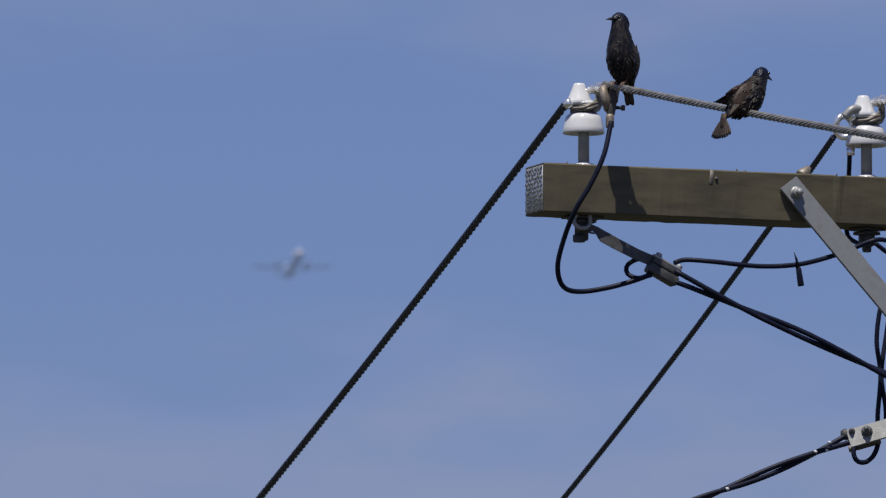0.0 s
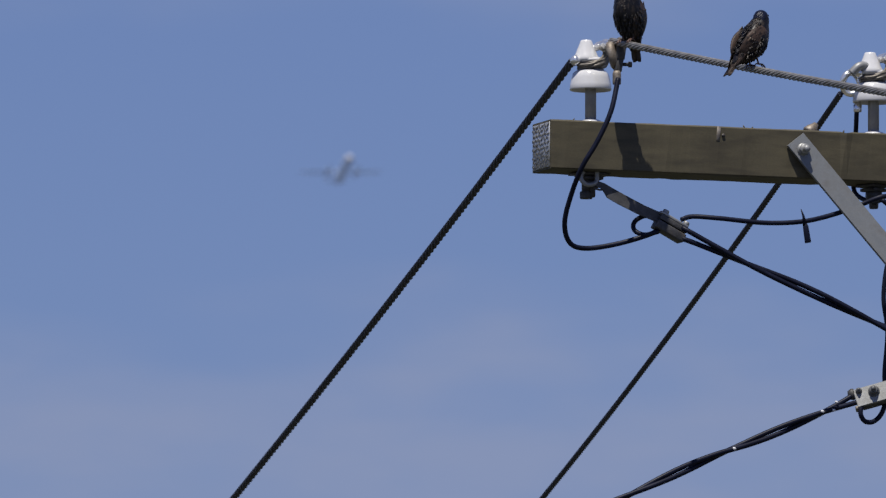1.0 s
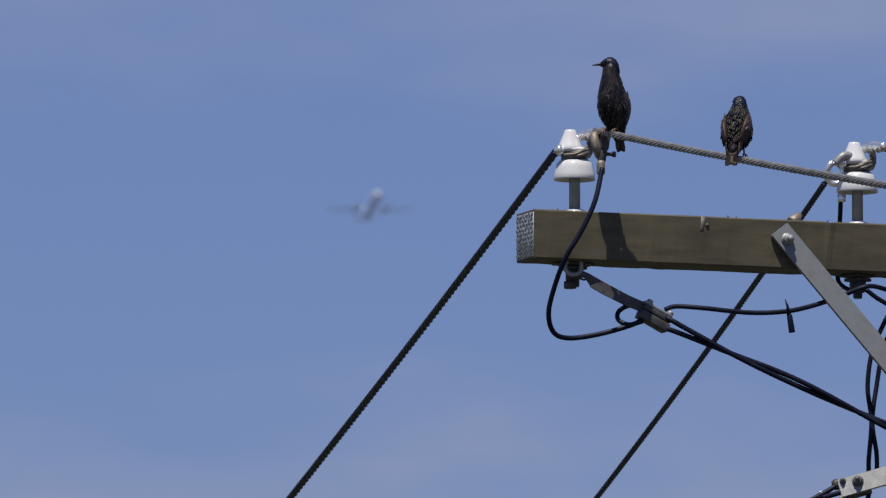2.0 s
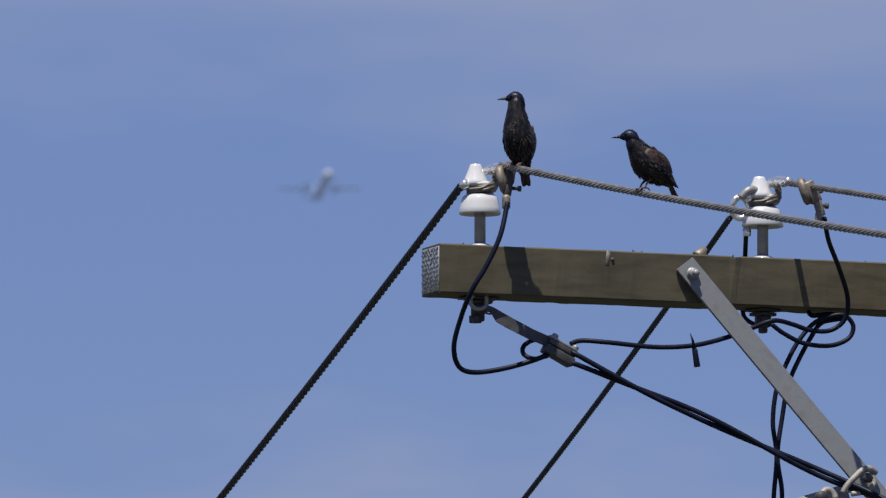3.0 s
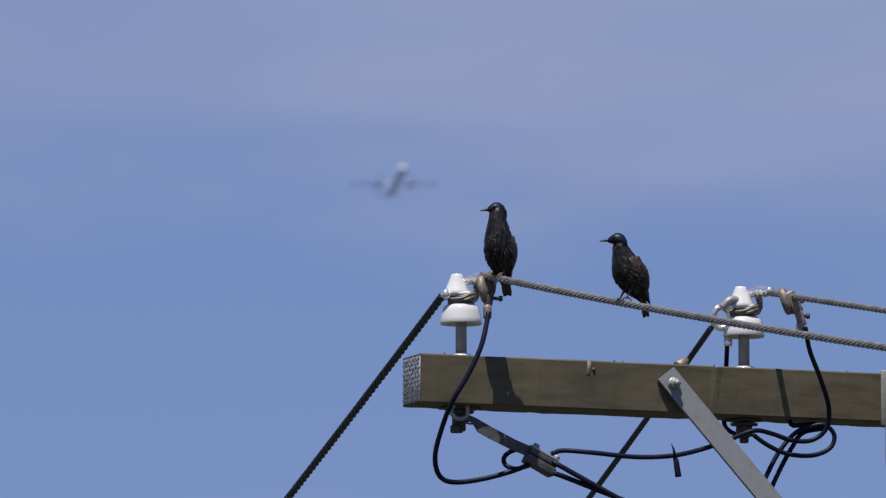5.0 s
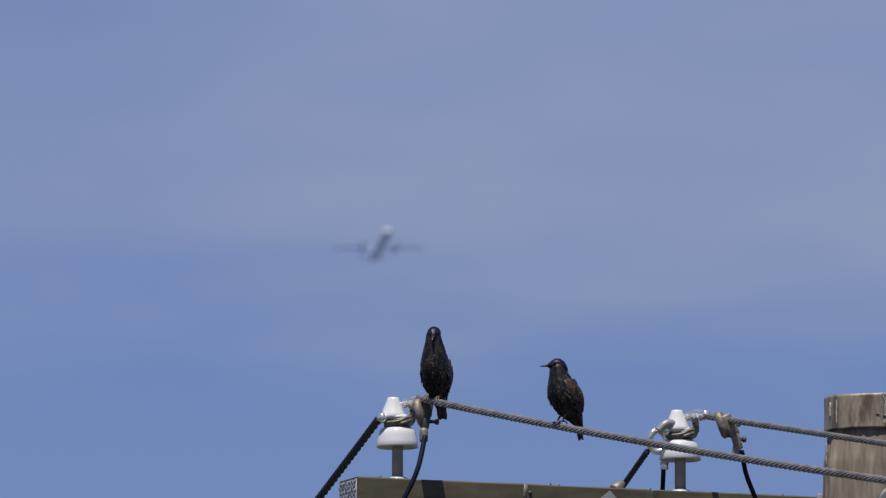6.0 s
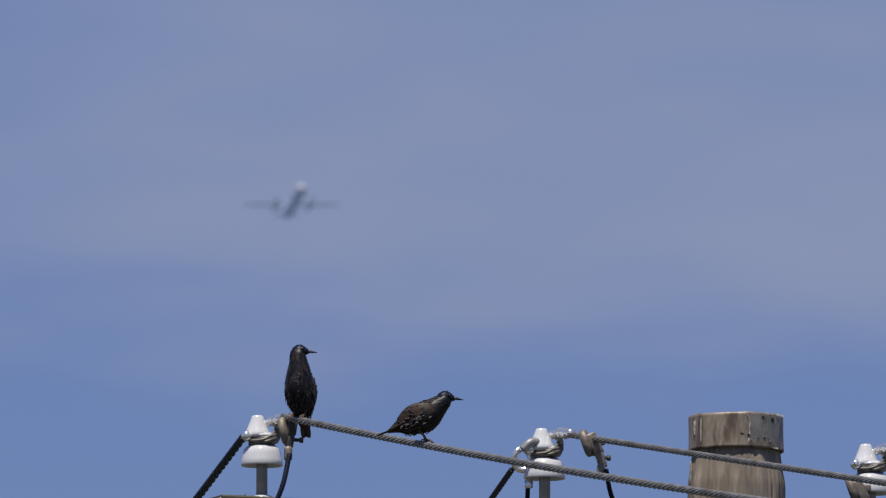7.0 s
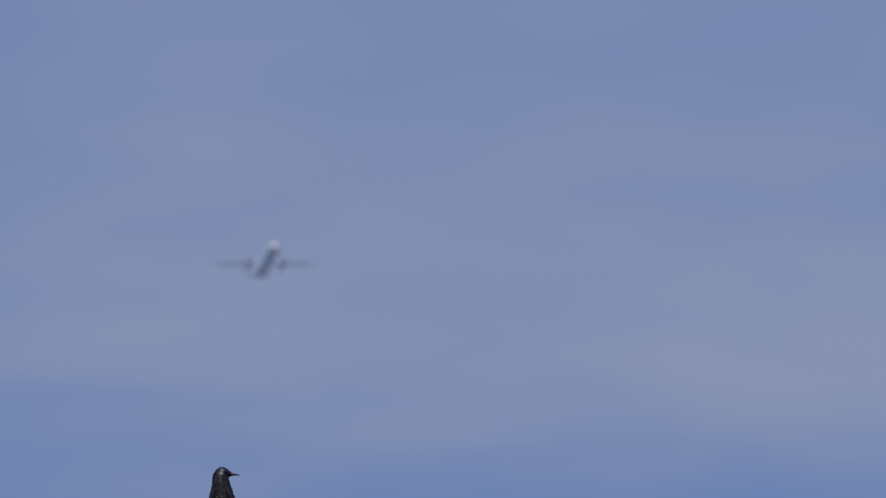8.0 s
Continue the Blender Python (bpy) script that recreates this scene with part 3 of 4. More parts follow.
# ---- clamps and jumpers ----
def make_tap_clamp(u, flip, z=0.172, w=-0.02):
    """A groove clamp on the line with a lug for the black jumper."""
    c = thing("tap_clamp", "dull bronze tap clamp bolted on the stranded line", "clamp", at_arm(u, w, z, -8), "tap clamps")
    lean = flip < 0
    bm = bmesh.new()
    lathe(bm, [(0, -0.012), (0.020, -0.012), (0.025, -0.008), (0.025, 0.004), (0.020, 0.009), (0, 0.010)], Matrix.Translation((-0.014, 0.0, -0.019) if lean else (-0.003, 0.0, -0.031)) @ turned("Y", 70 if lean else 76) @ turned("X", 20) @ Matrix.Diagonal((1.25, 0.85, 0.9, 1)), 28)
    part("saddle", bm, M["bronze"], c)
    bm = bmesh.new()
    if lean:
        box(bm, (0.024, 0.022, 0.052), Matrix.Translation((0.000, -0.008, -0.022)) @ turned("Y", -27), 0.004)
        box(bm, (0.017, 0.018, 0.040), Matrix.Translation((0.015, -0.010, -0.056)) @ turned("Y", -18), 0.003)
    else:
        box(bm, (0.022, 0.022, 0.050), Matrix.Translation((0.012, -0.008, -0.018)) @ turned("Y", 8), 0.004)
        box(bm, (0.016, 0.018, 0.036), Matrix.Translation((0.008, -0.008, -0.052)) @ turned("Y", 10), 0.003)
    part("jaw", bm, M["bronze" if lean else "iron"], c)
    bm = bmesh.new()
    box(bm, (0.022, 0.014, 0.016), Matrix.Translation((0.014, -0.006, -0.016) if lean else (0.014, -0.006, -0.012)), 0.003)
    part("keeper", bm, M["bronze" if lean else "iron"], c)
    bm = bmesh.new()
    m = Matrix.Translation((0.016, -0.008, -0.052)) @ turned("Y", 90)
    lathe(bm, [(0, 0), (0.004, 0), (0.004, 0.014), (0.0065, 0.014), (0.0065, 0.021), (0, 0.022)], m, 12)
    part("bolt", bm, M["iron"], c)
    bm = bmesh.new()
    lathe(bm, [(0, -0.098), (0.0085, -0.098), (0.0095, -0.094), (0.0095, -0.074), (0.0075, -0.068), (0, -0.066)], Matrix.Translation((0.002 + (0.012 if flip < 0 else 0), -0.014, 0)), 18)
    part("lug", bm, M["bronze"], c)
    return c


def cable(name, pts, radius, label, category="cable", group="", mat="black"):
    bm = bmesh.new()
    sweep(bm, smooth_path([B(*p) for p in pts]), radius, 12)
    return tagged(part(name, bm, M[mat]), label, category, group)


def make_jumpers():
    g = "black jumper cables"
    cable("jumper_cable", [(0.131, -0.073, 0.088), (0.108, -0.088, 0.013), (0.078, -0.085, -0.053), (0.047, -0.070, -0.111), (0.037, -0.03, -0.167), (0.032, 0, -0.228),
                           (0.051, 0.02, -0.270), (0.092, 0.03, -0.281), (0.162, 0.02, -0.27), (0.235, 0, -0.247), (0.268, 0, -0.227)], 0.0057, "black insulated jumper cable looping under the crossarm", group=g)
    cable("jumper_cable", [(0.823, -0.2315, 0.065), (0.852, -0.186, 0.020), (0.908, -0.112, -0.033), (0.953, -0.05, -0.088), (0.955, -0.03, -0.134), (0.924, -0.02, -0.16), (0.876, -0.02, -0.162),
                           (0.827, -0.03, -0.151), (0.769, -0.064, -0.149), (0.721, -0.046, -0.167), (0.667, -0.032, -0.188), (0.587, -0.04, -0.209), (0.499, -0.03, -0.215), (0.395, -0.02, -0.208),
                           (0.336, 0, -0.204), (0.309, 0, -0.212)], 0.0054, "black insulated jumper cable running along the crossarm", group=g)
    cable("jumper_cable", [(0.789, 0, -0.149), (0.823, 0, -0.171), (0.871, 0, -0.19), (0.932, 0, -0.192), (0.976, 0, -0.174), (0.987, 0, -0.145), (0.966, 0, -0.123), (0.936, 0.01, -0.125),
                           (0.902, 0.02, -0.14), (0.865, 0.02, -0.18), (0.835, 0.02, -0.232), (0.811, 0.02, -0.289), (0.801, 0.02, -0.366), (0.81, 0.02, -0.442), (0.803, 0.02, -0.53), (0.804, 0.02, -0.57)], 0.0053, "black insulated cable coiled in a loop under the crossarm", group=g)
    cable("jumper_cable", [(0.90, 0.05, -0.112), (0.905, 0.04, -0.122), (0.945, 0.03, -0.118), (0.972, 0.03, -0.126), (0.924, 0.03, -0.138), (0.899, 0.03, -0.169), (0.868, 0.03, -0.223), (0.842, 0.03, -0.281), (0.828, 0.03, -0.352),
                           (0.812, 0.02, -0.441), (0.822, 0.02, -0.515), (0.822, 0.02, -0.57)], 0.0053, "black insulated cable hanging beside the brace", group=g)
    cable("jumper_cable", [(0.268, 0, -0.222), (0.236, 0.02, -0.204), (0.21, 0.03, -0.217), (0.205, 0.02, -0.237), (0.221, 0, -0.249), (0.251, -0.01, -0.242)], 0.0053, "small tight loop of black cable at the clamp", group=g)
    cable("jumper_cable", [(0.760, 0.075, 0.066), (0.765, 0.090, 0.040), (0.777, 0.125, 0.0), (0.776, 0.13, -0.06), (0.775, 0.125, -0.12), (0.789, 0.06, -0.148), (0.789, 0.0, -0.149)], 0.0053, "black insulated cable dropping behind the crossarm", group=g)
    # stub of sleeve tied to the long jumper
    stub = thing("cable_tag", "short black sleeve tied to the jumper cable", "cable tag", at_arm(0.586, -0.045, -0.209))
    bm = bmesh.new()
    lathe(bm, [(0, -0.049), (0.0068, -0.049), (0.0072, -0.046), (0.0062, -0.012), (0.004, -0.006), (0, -0.005)], turned("Y", -9), 14)
    part("sleeve", bm, M["black"], stub)
    bm = bmesh.new()
    sweep(bm, [Vector((0, 0, -0.01)), Vector((-0.003, 0, 0.01)), Vector((-0.009, 0, 0.026))], lambda q: 0.005 - 0.004 * q, 8)
    part("tie_tail", bm, M["black"], stub)


def twin(name, pts, label, r=0.0058, gap=0.0062, pitch=0.36, flat=0.0):
    """Two black cores laid round each other."""
    t = thing(name, label, "cable", pose(0, 0, 0), "service cables")
    path = smooth_path([B(*p) for p in pts], 0.008)
    for ph in (0, math.pi):
        length, out = 0.0, []
        for i, p in enumerate(path):
            d = (path[min(i + 1, len(path) - 1)] - path[max(i - 1, 0)]).normalized()
            if i:
                length += (p - path[i - 1]).length
            s = d.cross(Vector((0, 1, 0))).normalized()
            o = d.cross(s)
            a = ph + 2 * math.pi * length / pitch + flat
            spread = gap * (1 + 0.9 * math.exp(-length / 0.05))
            out.append(p + s * math.cos(a) * spread + o * math.sin(a) * gap)
        bm = bmesh.new()
        sweep(bm, out, r, 10)
        part("core", bm, M["black"], t)
    return t


def make_service():
    twin("service_cable", [(0.303, -0.01, -0.243), (0.320, -0.02, -0.251), (0.451, -0.05, -0.312), (0.587, -0.08, -0.371), (0.767, -0.12, -0.456), (0.864, -0.15, -0.502), (0.96, -0.22, -0.552),
                           (1.2, -0.5, -0.70), (1.9, -1.6, -1.2), (3.5, -5, -2.5)], "twisted pair of black service cables from the strain clamp", pitch=0.62)
    pair = twin("service_cable", [(0.735, 0, -0.584), (0.703, 0, -0.599), (0.627, 0, -0.631), (0.565, 0, -0.657), (0.471, 0, -0.696), (0.363, 0, -0.739), (0.141, 0, -0.842), (-0.5, 0.1, -1.15), (-2.5, 0.6, -2.0)],
         "twisted pair of black service cables with pale specks", pitch=0.5, flat=0.3)
    for host, places in ((pair, ((0.675, -0.600), (0.668, -0.618), (0.641, -0.622), (0.43, -0.712))),):
        for k, (u, z) in enumerate(places):
            bm = bmesh.new()
            p = B(u, -0.011, z)
            bmesh.ops.create_icosphere(bm, subdivisions=1, radius=0.0042, matrix=Matrix.Translation(p) @ turned("Y", 25) @ Matrix.Diagonal((1.3, 0.7, 0.7 + 0.1 * k, 1)))
            part("pale_speck", bm, M["porcelain"], host, "pale speck on the cable")
    # strain strap and wedge clamp under the arm's end
    s = thing("strain_clamp", "dark grey steel strap with a wedge clamp gripping cables", "strain clamp", at_arm(0, 0, 0))
    bm = bmesh.new()
    strip = [(0.110, 0.028, -0.133, 0.007), (0.132, 0.022, -0.142, 0.007), (0.146, 0.018, -0.157, 0.013), (0.172, 0.014, -0.171, 0.013), (0.218, 0.006, -0.194, 0.0125), (0.266, 0.0, -0.213, 0.012)]
    prev = None
    for u, w, z, h in strip:
        nrm = Vector((0.47, 0, 0.86))
        q = [bm.verts.new(Vector((u, w + dw, z)) + nrm * dh) for dw, dh in ((-0.002, h), (0.002, h), (0.002, -h), (-0.002, -h))]
        if prev:
            for k in range(4):
                bm.faces.new((prev[k], prev[(k + 1) % 4], q[(k + 1) % 4], q[k]))
        else:
            bm.faces.new(q)
        prev = q
    bm.faces.new(prev[::-1])
    part("strap", bm, M["iron"], s, smooth=False)
    tilt = Matrix.Translation((0.283, -0.002, -0.229)) @ turned("Y", 27)
    bm = bmesh.new()
    box(bm, (0.074, 0.034, 0.020), tilt @ Matrix.Translation((0, 0, -0.012)), 0.003)
    part("wedge_body", bm, M["iron"], s)
    bm = bmesh.new()
    box(bm, (0.070, 0.028, 0.012), tilt @ Matrix.Translation((0.0, 0, 0.0065)), 0.002)
    part("keeper_plate", bm, M["iron"], s)
    bm = bmesh.new()
    box(bm, (0.072, 0.024, 0.006), tilt @ Matrix.Translation((-0.002, 0, 0.0165)), 0.0015)
    part("spring_plate", bm, M["galv"], s)
    for x in (-0.026, 0.028):
        bm = bmesh.new()
        hexnut(bm, 0.0075, 0.008, tilt @ Matrix.Translation((x, -0.004, 0.019)))
        part("bolt", bm, M["galv"], s)
    # hook bolt under the arm that carries the strap
    h = thing("hook_bolt", "galvanised hook bolt and nut under the crossarm", "hook bolt", at_arm(0.105, 0.0575, -ARM_H))
    bm = bmesh.new()
    sweep(bm, smooth_path([(0.014, -0.03, 0.006), (0.014, -0.03, -0.018), (0.006, -0.032, -0.028), (-0.012, -0.034, -0.030), (-0.024, -0.034, -0.02), (-0.022, -0.03, -0.006), (-0.016, -0.03, 0.0)], 0.003), 0.005, 10)
    part("hook", bm, M["galv"], h, "pale galvanised hook")
    bm = bmesh.new()
    lathe(bm, [(0, 0.004), (0.010, 0.004), (0.010, -0.045), (0.0, -0.047)], n=14)
    part("shank", bm, M["iron"], h)
    bm = bmesh.new()
    hexnut(bm, 0.015, 0.016, Matrix.Translation((0, 0, -0.058)))
    part("nut", bm, M["iron"], h)
    bm = bmesh.new()
    box(bm, (0.085, 0.045, 0.004), Matrix.Translation((0.008, 0, -0.004)), 0.001, 1)
    part("washer_plate", bm, M["iron"], h)
    bm = bmesh.new()
    sweep(bm, smooth_path([(0.006, -0.034, -0.038), (0.02, -0.036, -0.041), (0.034, -0.036, -0.038), (0.038, -0.036, -0.043)], 0.003), 0.0022, 8)
    part("split_pin", bm, M["iron"], h)
    return pair


def make_brace():
    brace = thing("crossarm_brace", "galvanised flat steel brace bolted to the crossarm", "brace", pose(0, 0, 0))
    a, b = Vector((0.579, 0, -0.023)), Vector((1.080, 0, -0.672))
    along = (b - a).normalized()
    side = Vector((along.z, 0, -along.x))
    bm = bmesh.new()
    prev = None
    for i in range(29):
        t = i / 28
        w = -0.006 - 0.195 * t
        mid = a + (b - a) * t - Vector((0.008 * t * (1 - t), 0, 0))
        ring = [bm.verts.new(B(*(mid + side * q + Vector((0, w + dw, 0))))) for q, dw in
                ((-0.0242, -0.0028), (-0.0232, -0.004), (0.0232, -0.004), (0.0242, -0.0028), (0.0242, 0.004), (-0.0242, 0.004))]
        if prev:
            for k in range(6):
                bm.faces.new((prev[k], prev[(k + 1) % 6], ring[(k + 1) % 6], ring[k]))
        else:
            bm.faces.new(ring)
        prev = ring
    bm.faces.new(prev[::-1])
    bmesh.ops.recalc_face_normals(bm, faces=bm.faces[:])
    part("bar", bm, M["brace"], brace, smooth=False)
    bm = bmesh.new()
    m = at_arm(0.594, -0.0165, -0.046) @ turned("X", 90)
    lathe(bm, [(0, 0), (0.0145, 0), (0.0145, 0.003), (0, 0.003)], m, 20)
    hexnut(bm, 0.0125, 0.012, m @ Matrix.Translation((0, 0, 0.003)))
    lathe(bm, [(0, 0.028), (0.0062, 0.027), (0.007, 0.025), (0.007, 0.01)], m, 14)
    part("bolt", bm, M["galv"], brace)
    # clevis strap bolted over its foot, with a ring in it
    bm = bmesh.new()
    sweep(bm, smooth_path([B(0.968, -0.172, -0.492), B(0.950, -0.180, -0.484), B(0.933, -0.182, -0.489), B(0.914, -0.180, -0.506), B(0.897, -0.178, -0.524), B(0.888, -0.176, -0.540)], 0.003), lambda q: 0.0080 - 0.0015 * q, 12)
    sweep(bm, smooth_path([B(0.957, -0.176, -0.497), B(0.962, -0.180, -0.515), B(0.950, -0.182, -0.530), B(0.930, -0.182, -0.538), B(0.908, -0.178, -0.542)], 0.003), 0.0062, 12)
    part("clevis", bm, M["clevis"], brace, "pale dull clevis strap")
    bm = bmesh.new()
    ring = [B(0.856 + 0.016 * math.cos(a), -0.172 + 0.006 * math.sin(a), -0.554 + 0.021 * math.sin(a)) for a in [2 * math.pi * k / 30 for k in range(31)]]
    sweep(bm, ring, 0.0075, 10)
    part("ring", bm, M["clevis"], brace, "pale dull ring")
    bm = bmesh.new()
    m = at_arm(0.838, -0.172, -0.550) @ turned("X", 90)
    lathe(bm, [(0, -0.012), (0.011, -0.012), (0.013, -0.008), (0.013, 0.008), (0.010, 0.012), (0, 0.012)], m, 14)
    part("pin_head", bm, M["iron"], brace)
    bm = bmesh.new()
    m = at_arm(0.942, -0.186, -0.506) @ turned("X", 90)
    hexnut(bm, 0.012, 0.012, m)
    part("foot_bolt", bm, M["iron"], brace)


def make_lower_clamp():
    home = at_arm(0.70, 0, -0.58)
    c = thing("service_clamp", "galvanised plate clamp holding the lower service cables", "clamp", home)
    # the plate's own space: x along it, y across towards the viewer, z out of its bright face
    along, across = Vector((1, 0, 0.285)).normalized(), Vector((0.036, -0.012, -0.026)).normalized()
    across = (across - along * along.dot(across)).normalized()
    out = across.cross(along) * -1
    out = out if out.z > 0 else -out
    m = Matrix((along, out.cross(along), out)).transposed().to_4x4()
    m.translation = B(0.718, 0, -0.570)
    m = home.inverted() @ m
    way = -1 if (m.to_3x3() @ Vector((0, 1, 0))).y > 0 else 1
    wide = 0.044 * way
    bm = bmesh.new()
    box(bm, (0.24, 0.044, 0.006), m @ Matrix.Translation((0.12, wide / 2, -0.003)), 0.001, 1)
    part("plate", bm, M["clamp_plate"], c, "bright galvanised plate", smooth=False)
    bm = bmesh.new()
    box(bm, (0.066, 0.046, 0.016), m @ Matrix.Translation((0.034, wide / 2, -0.0145)), 0.003)
    box(bm, (0.058, 0.040, 0.012), m @ Matrix.Translation((0.040, wide / 2, -0.028)), 0.003)
    part("jaw", bm, M["iron"], c)
    bm = bmesh.new()
    lathe(bm, [(0, -0.006), (0.0125, -0.006), (0.0135, 0.0), (0.010, 0.008), (0, 0.010)], m @ Matrix.Translation((-0.004, wide * 0.12, -0.012)) @ turned("Y", -90), 14)
    part("end_nut", bm, M["iron"], c)
    bm = bmesh.new()
    box(bm, (0.014, 0.008, 0.020), m @ Matrix.Translation((0.001, wide * 0.97, -0.012)), 0.002)
    part("side_lug", bm, M["bronze"], c)
    for x, y, r in ((0.044, 0.40, 0.0105), (0.012, 0.16, 0.006)):
        bm = bmesh.new()
        q = m @ Matrix.Translation((x, wide * y, 0))
        lathe(bm, [(0, 0), (r * 1.25, 0), (r * 1.25, 0.002), (0, 0.002)], q, 16)
        hexnut(bm, r, r, q @ Matrix.Translation((0, 0, 0.002)))
        lathe(bm, [(0, r * 2.1), (r * 0.5, r * 2.0), (r * 0.55, r)], q, 10)
        part("bolt", bm, M["washer"], c)
    bm = bmesh.new()
    loop = [B(u, w, z) for u, w, z in ((0.738, -0.012, -0.598), (0.730, -0.016, -0.622), (0.738, -0.018, -0.640), (0.758, -0.016, -0.642), (0.778, -0.012, -0.628), (0.790, -0.01, -0.604), (0.792, -0.004, -0.580))]
    sweep(bm, [home.inverted() @ p for p in smooth_path(loop, 0.004)], 0.0056, 10)
    part("cable_loop", bm, M["black"], c, "black cable loop")
    # link from the plate to the pole
    bm = bmesh.new()
    link = [B(u, w, z) for u, w, z in ((0.925, -0.01, -0.520), (0.96, -0.06, -0.512), (1.02, -0.10, -0.520), (1.10, -0.12, -0.53))]
    sweep(bm, [home.inverted() @ p for p in smooth_path(link, 0.005)], 0.009, 10)
    part("link", bm, M["galv"], c)
    return c


def make_arm_fittings():
    k = thing("eye_bolt", "pale weathered eye bolt end behind the crossarm", "bolt", at_arm(0.677, 0.135, 0.006))
    bm = bmesh.new()
    lathe(bm, [(0, -0.004), (0.02, -0.004), (0.022, 0.002), (0.018, 0.014), (0.012, 0.024), (0.008, 0.034), (0, 0.036)], Matrix.Translation((-0.012, -0.012, 0.004)) @ turned("Y", 40) @ Matrix.Diagonal((0.75, 0.75, 0.75, 1)), 20)
    part("cone", bm, M["bronze"], k)
    bm = bmesh.new()
    box(bm, (0.05, 0.05, 0.014), Matrix.Translation((0.004, 0.0, -0.004)), 0.003)
    part("foot_plate", bm, M["bronze"], k)
    r = thing("dead_end_ring", "galvanised ring lug at the insulator neck", "ring lug", at_arm(0.745, 0.07, 0.118), "")
    bm = bmesh.new()
    ring = [Vector((0.021 * math.cos(a), 0.004 * math.sin(2 * a), 0.024 * math.sin(a))) for a in [2 * math.pi * i / 36 for i in range(37)]]
    sweep(bm, ring, 0.0075, 10)
    part("ring", bm, M["sleeve"], r)
    bm = bmesh.new()
    sweep(bm, smooth_path([(-0.012, -0.03, 0.018), (0.004, -0.035, 0.034), (0.022, -0.03, 0.036), (0.034, -0.02, 0.024)], 0.003), 0.0095, 12)
    part("thimble", bm, M["galv"], r, "grey thimble")
    bm = bmesh.new()
    lathe(bm, [(0, -0.052), (0.0085, -0.052), (0.0095, -0.048), (0.0095, -0.036), (0.0068, -0.034), (0.0068, -0.018), (0, -0.016)], Matrix.Translation((0.015, 0.0, -0.012)), 16)
    part("pin_lug", bm, M["sleeve"], r, "pale pin lug")
    return k


# ---- starlings ----
HIP = Vector((0.0, 0.0, 0.052))


def ellipsoid_strip(bm, spine, n=20):
    """Closed skin over rings: (place, half width, half height, tilt)."""
    rings = []
    for p, a, b in spine:
        rings.append([bm.verts.new(Vector(p) + Vector((0, a * math.cos(2 * math.pi * k / n), b * math.sin(2 * math.pi * k / n)))) for k in range(n)])
    for a, b in zip(rings, rings[1:]):
        for k in range(n):
            bm.faces.new((a[k], a[(k + 1) % n], b[(k + 1) % n], b[k]))
    bm.faces.new(rings[0])
    bm.faces.new(rings[-1][::-1])


def blade(bm, a, b, width, thick, up, tip=0.3, n=7, ends=2.0):
    """One long feather from a to b; past the share "ends" it takes the second material."""
    d = b - a
    s = d.normalized().cross(up).normalized()
    f = s.cross(d.normalized())
    rings = []
    for i in range(n):
        t = i / (n - 1)
        w = width * (0.55 + 0.45 * math.sin(min(1, t * 2.2) * math.pi / 2)) * (1 if t < 0.75 else 1 - (1 - tip) * ((t - 0.75) / 0.25) ** 1.6)
        p = a + d * t
        rings.append([bm.verts.new(p + s * w + f * 0), bm.verts.new(p + f * thick), bm.verts.new(p - s * w), bm.verts.new(p - f * thick * 0.4)])
    for i, (x, y) in enumerate(zip(rings, rings[1:])):
        for k in range(4):
            bm.faces.new((x[k], x[(k + 1) % 4], y[(k + 1) % 4], y[k])).material_index = int((i + 0.5) / (n - 1) > ends)
    bm.faces.new(rings[0])
    bm.faces.new(rings[-1][::-1]).material_index = int(ends < 1)


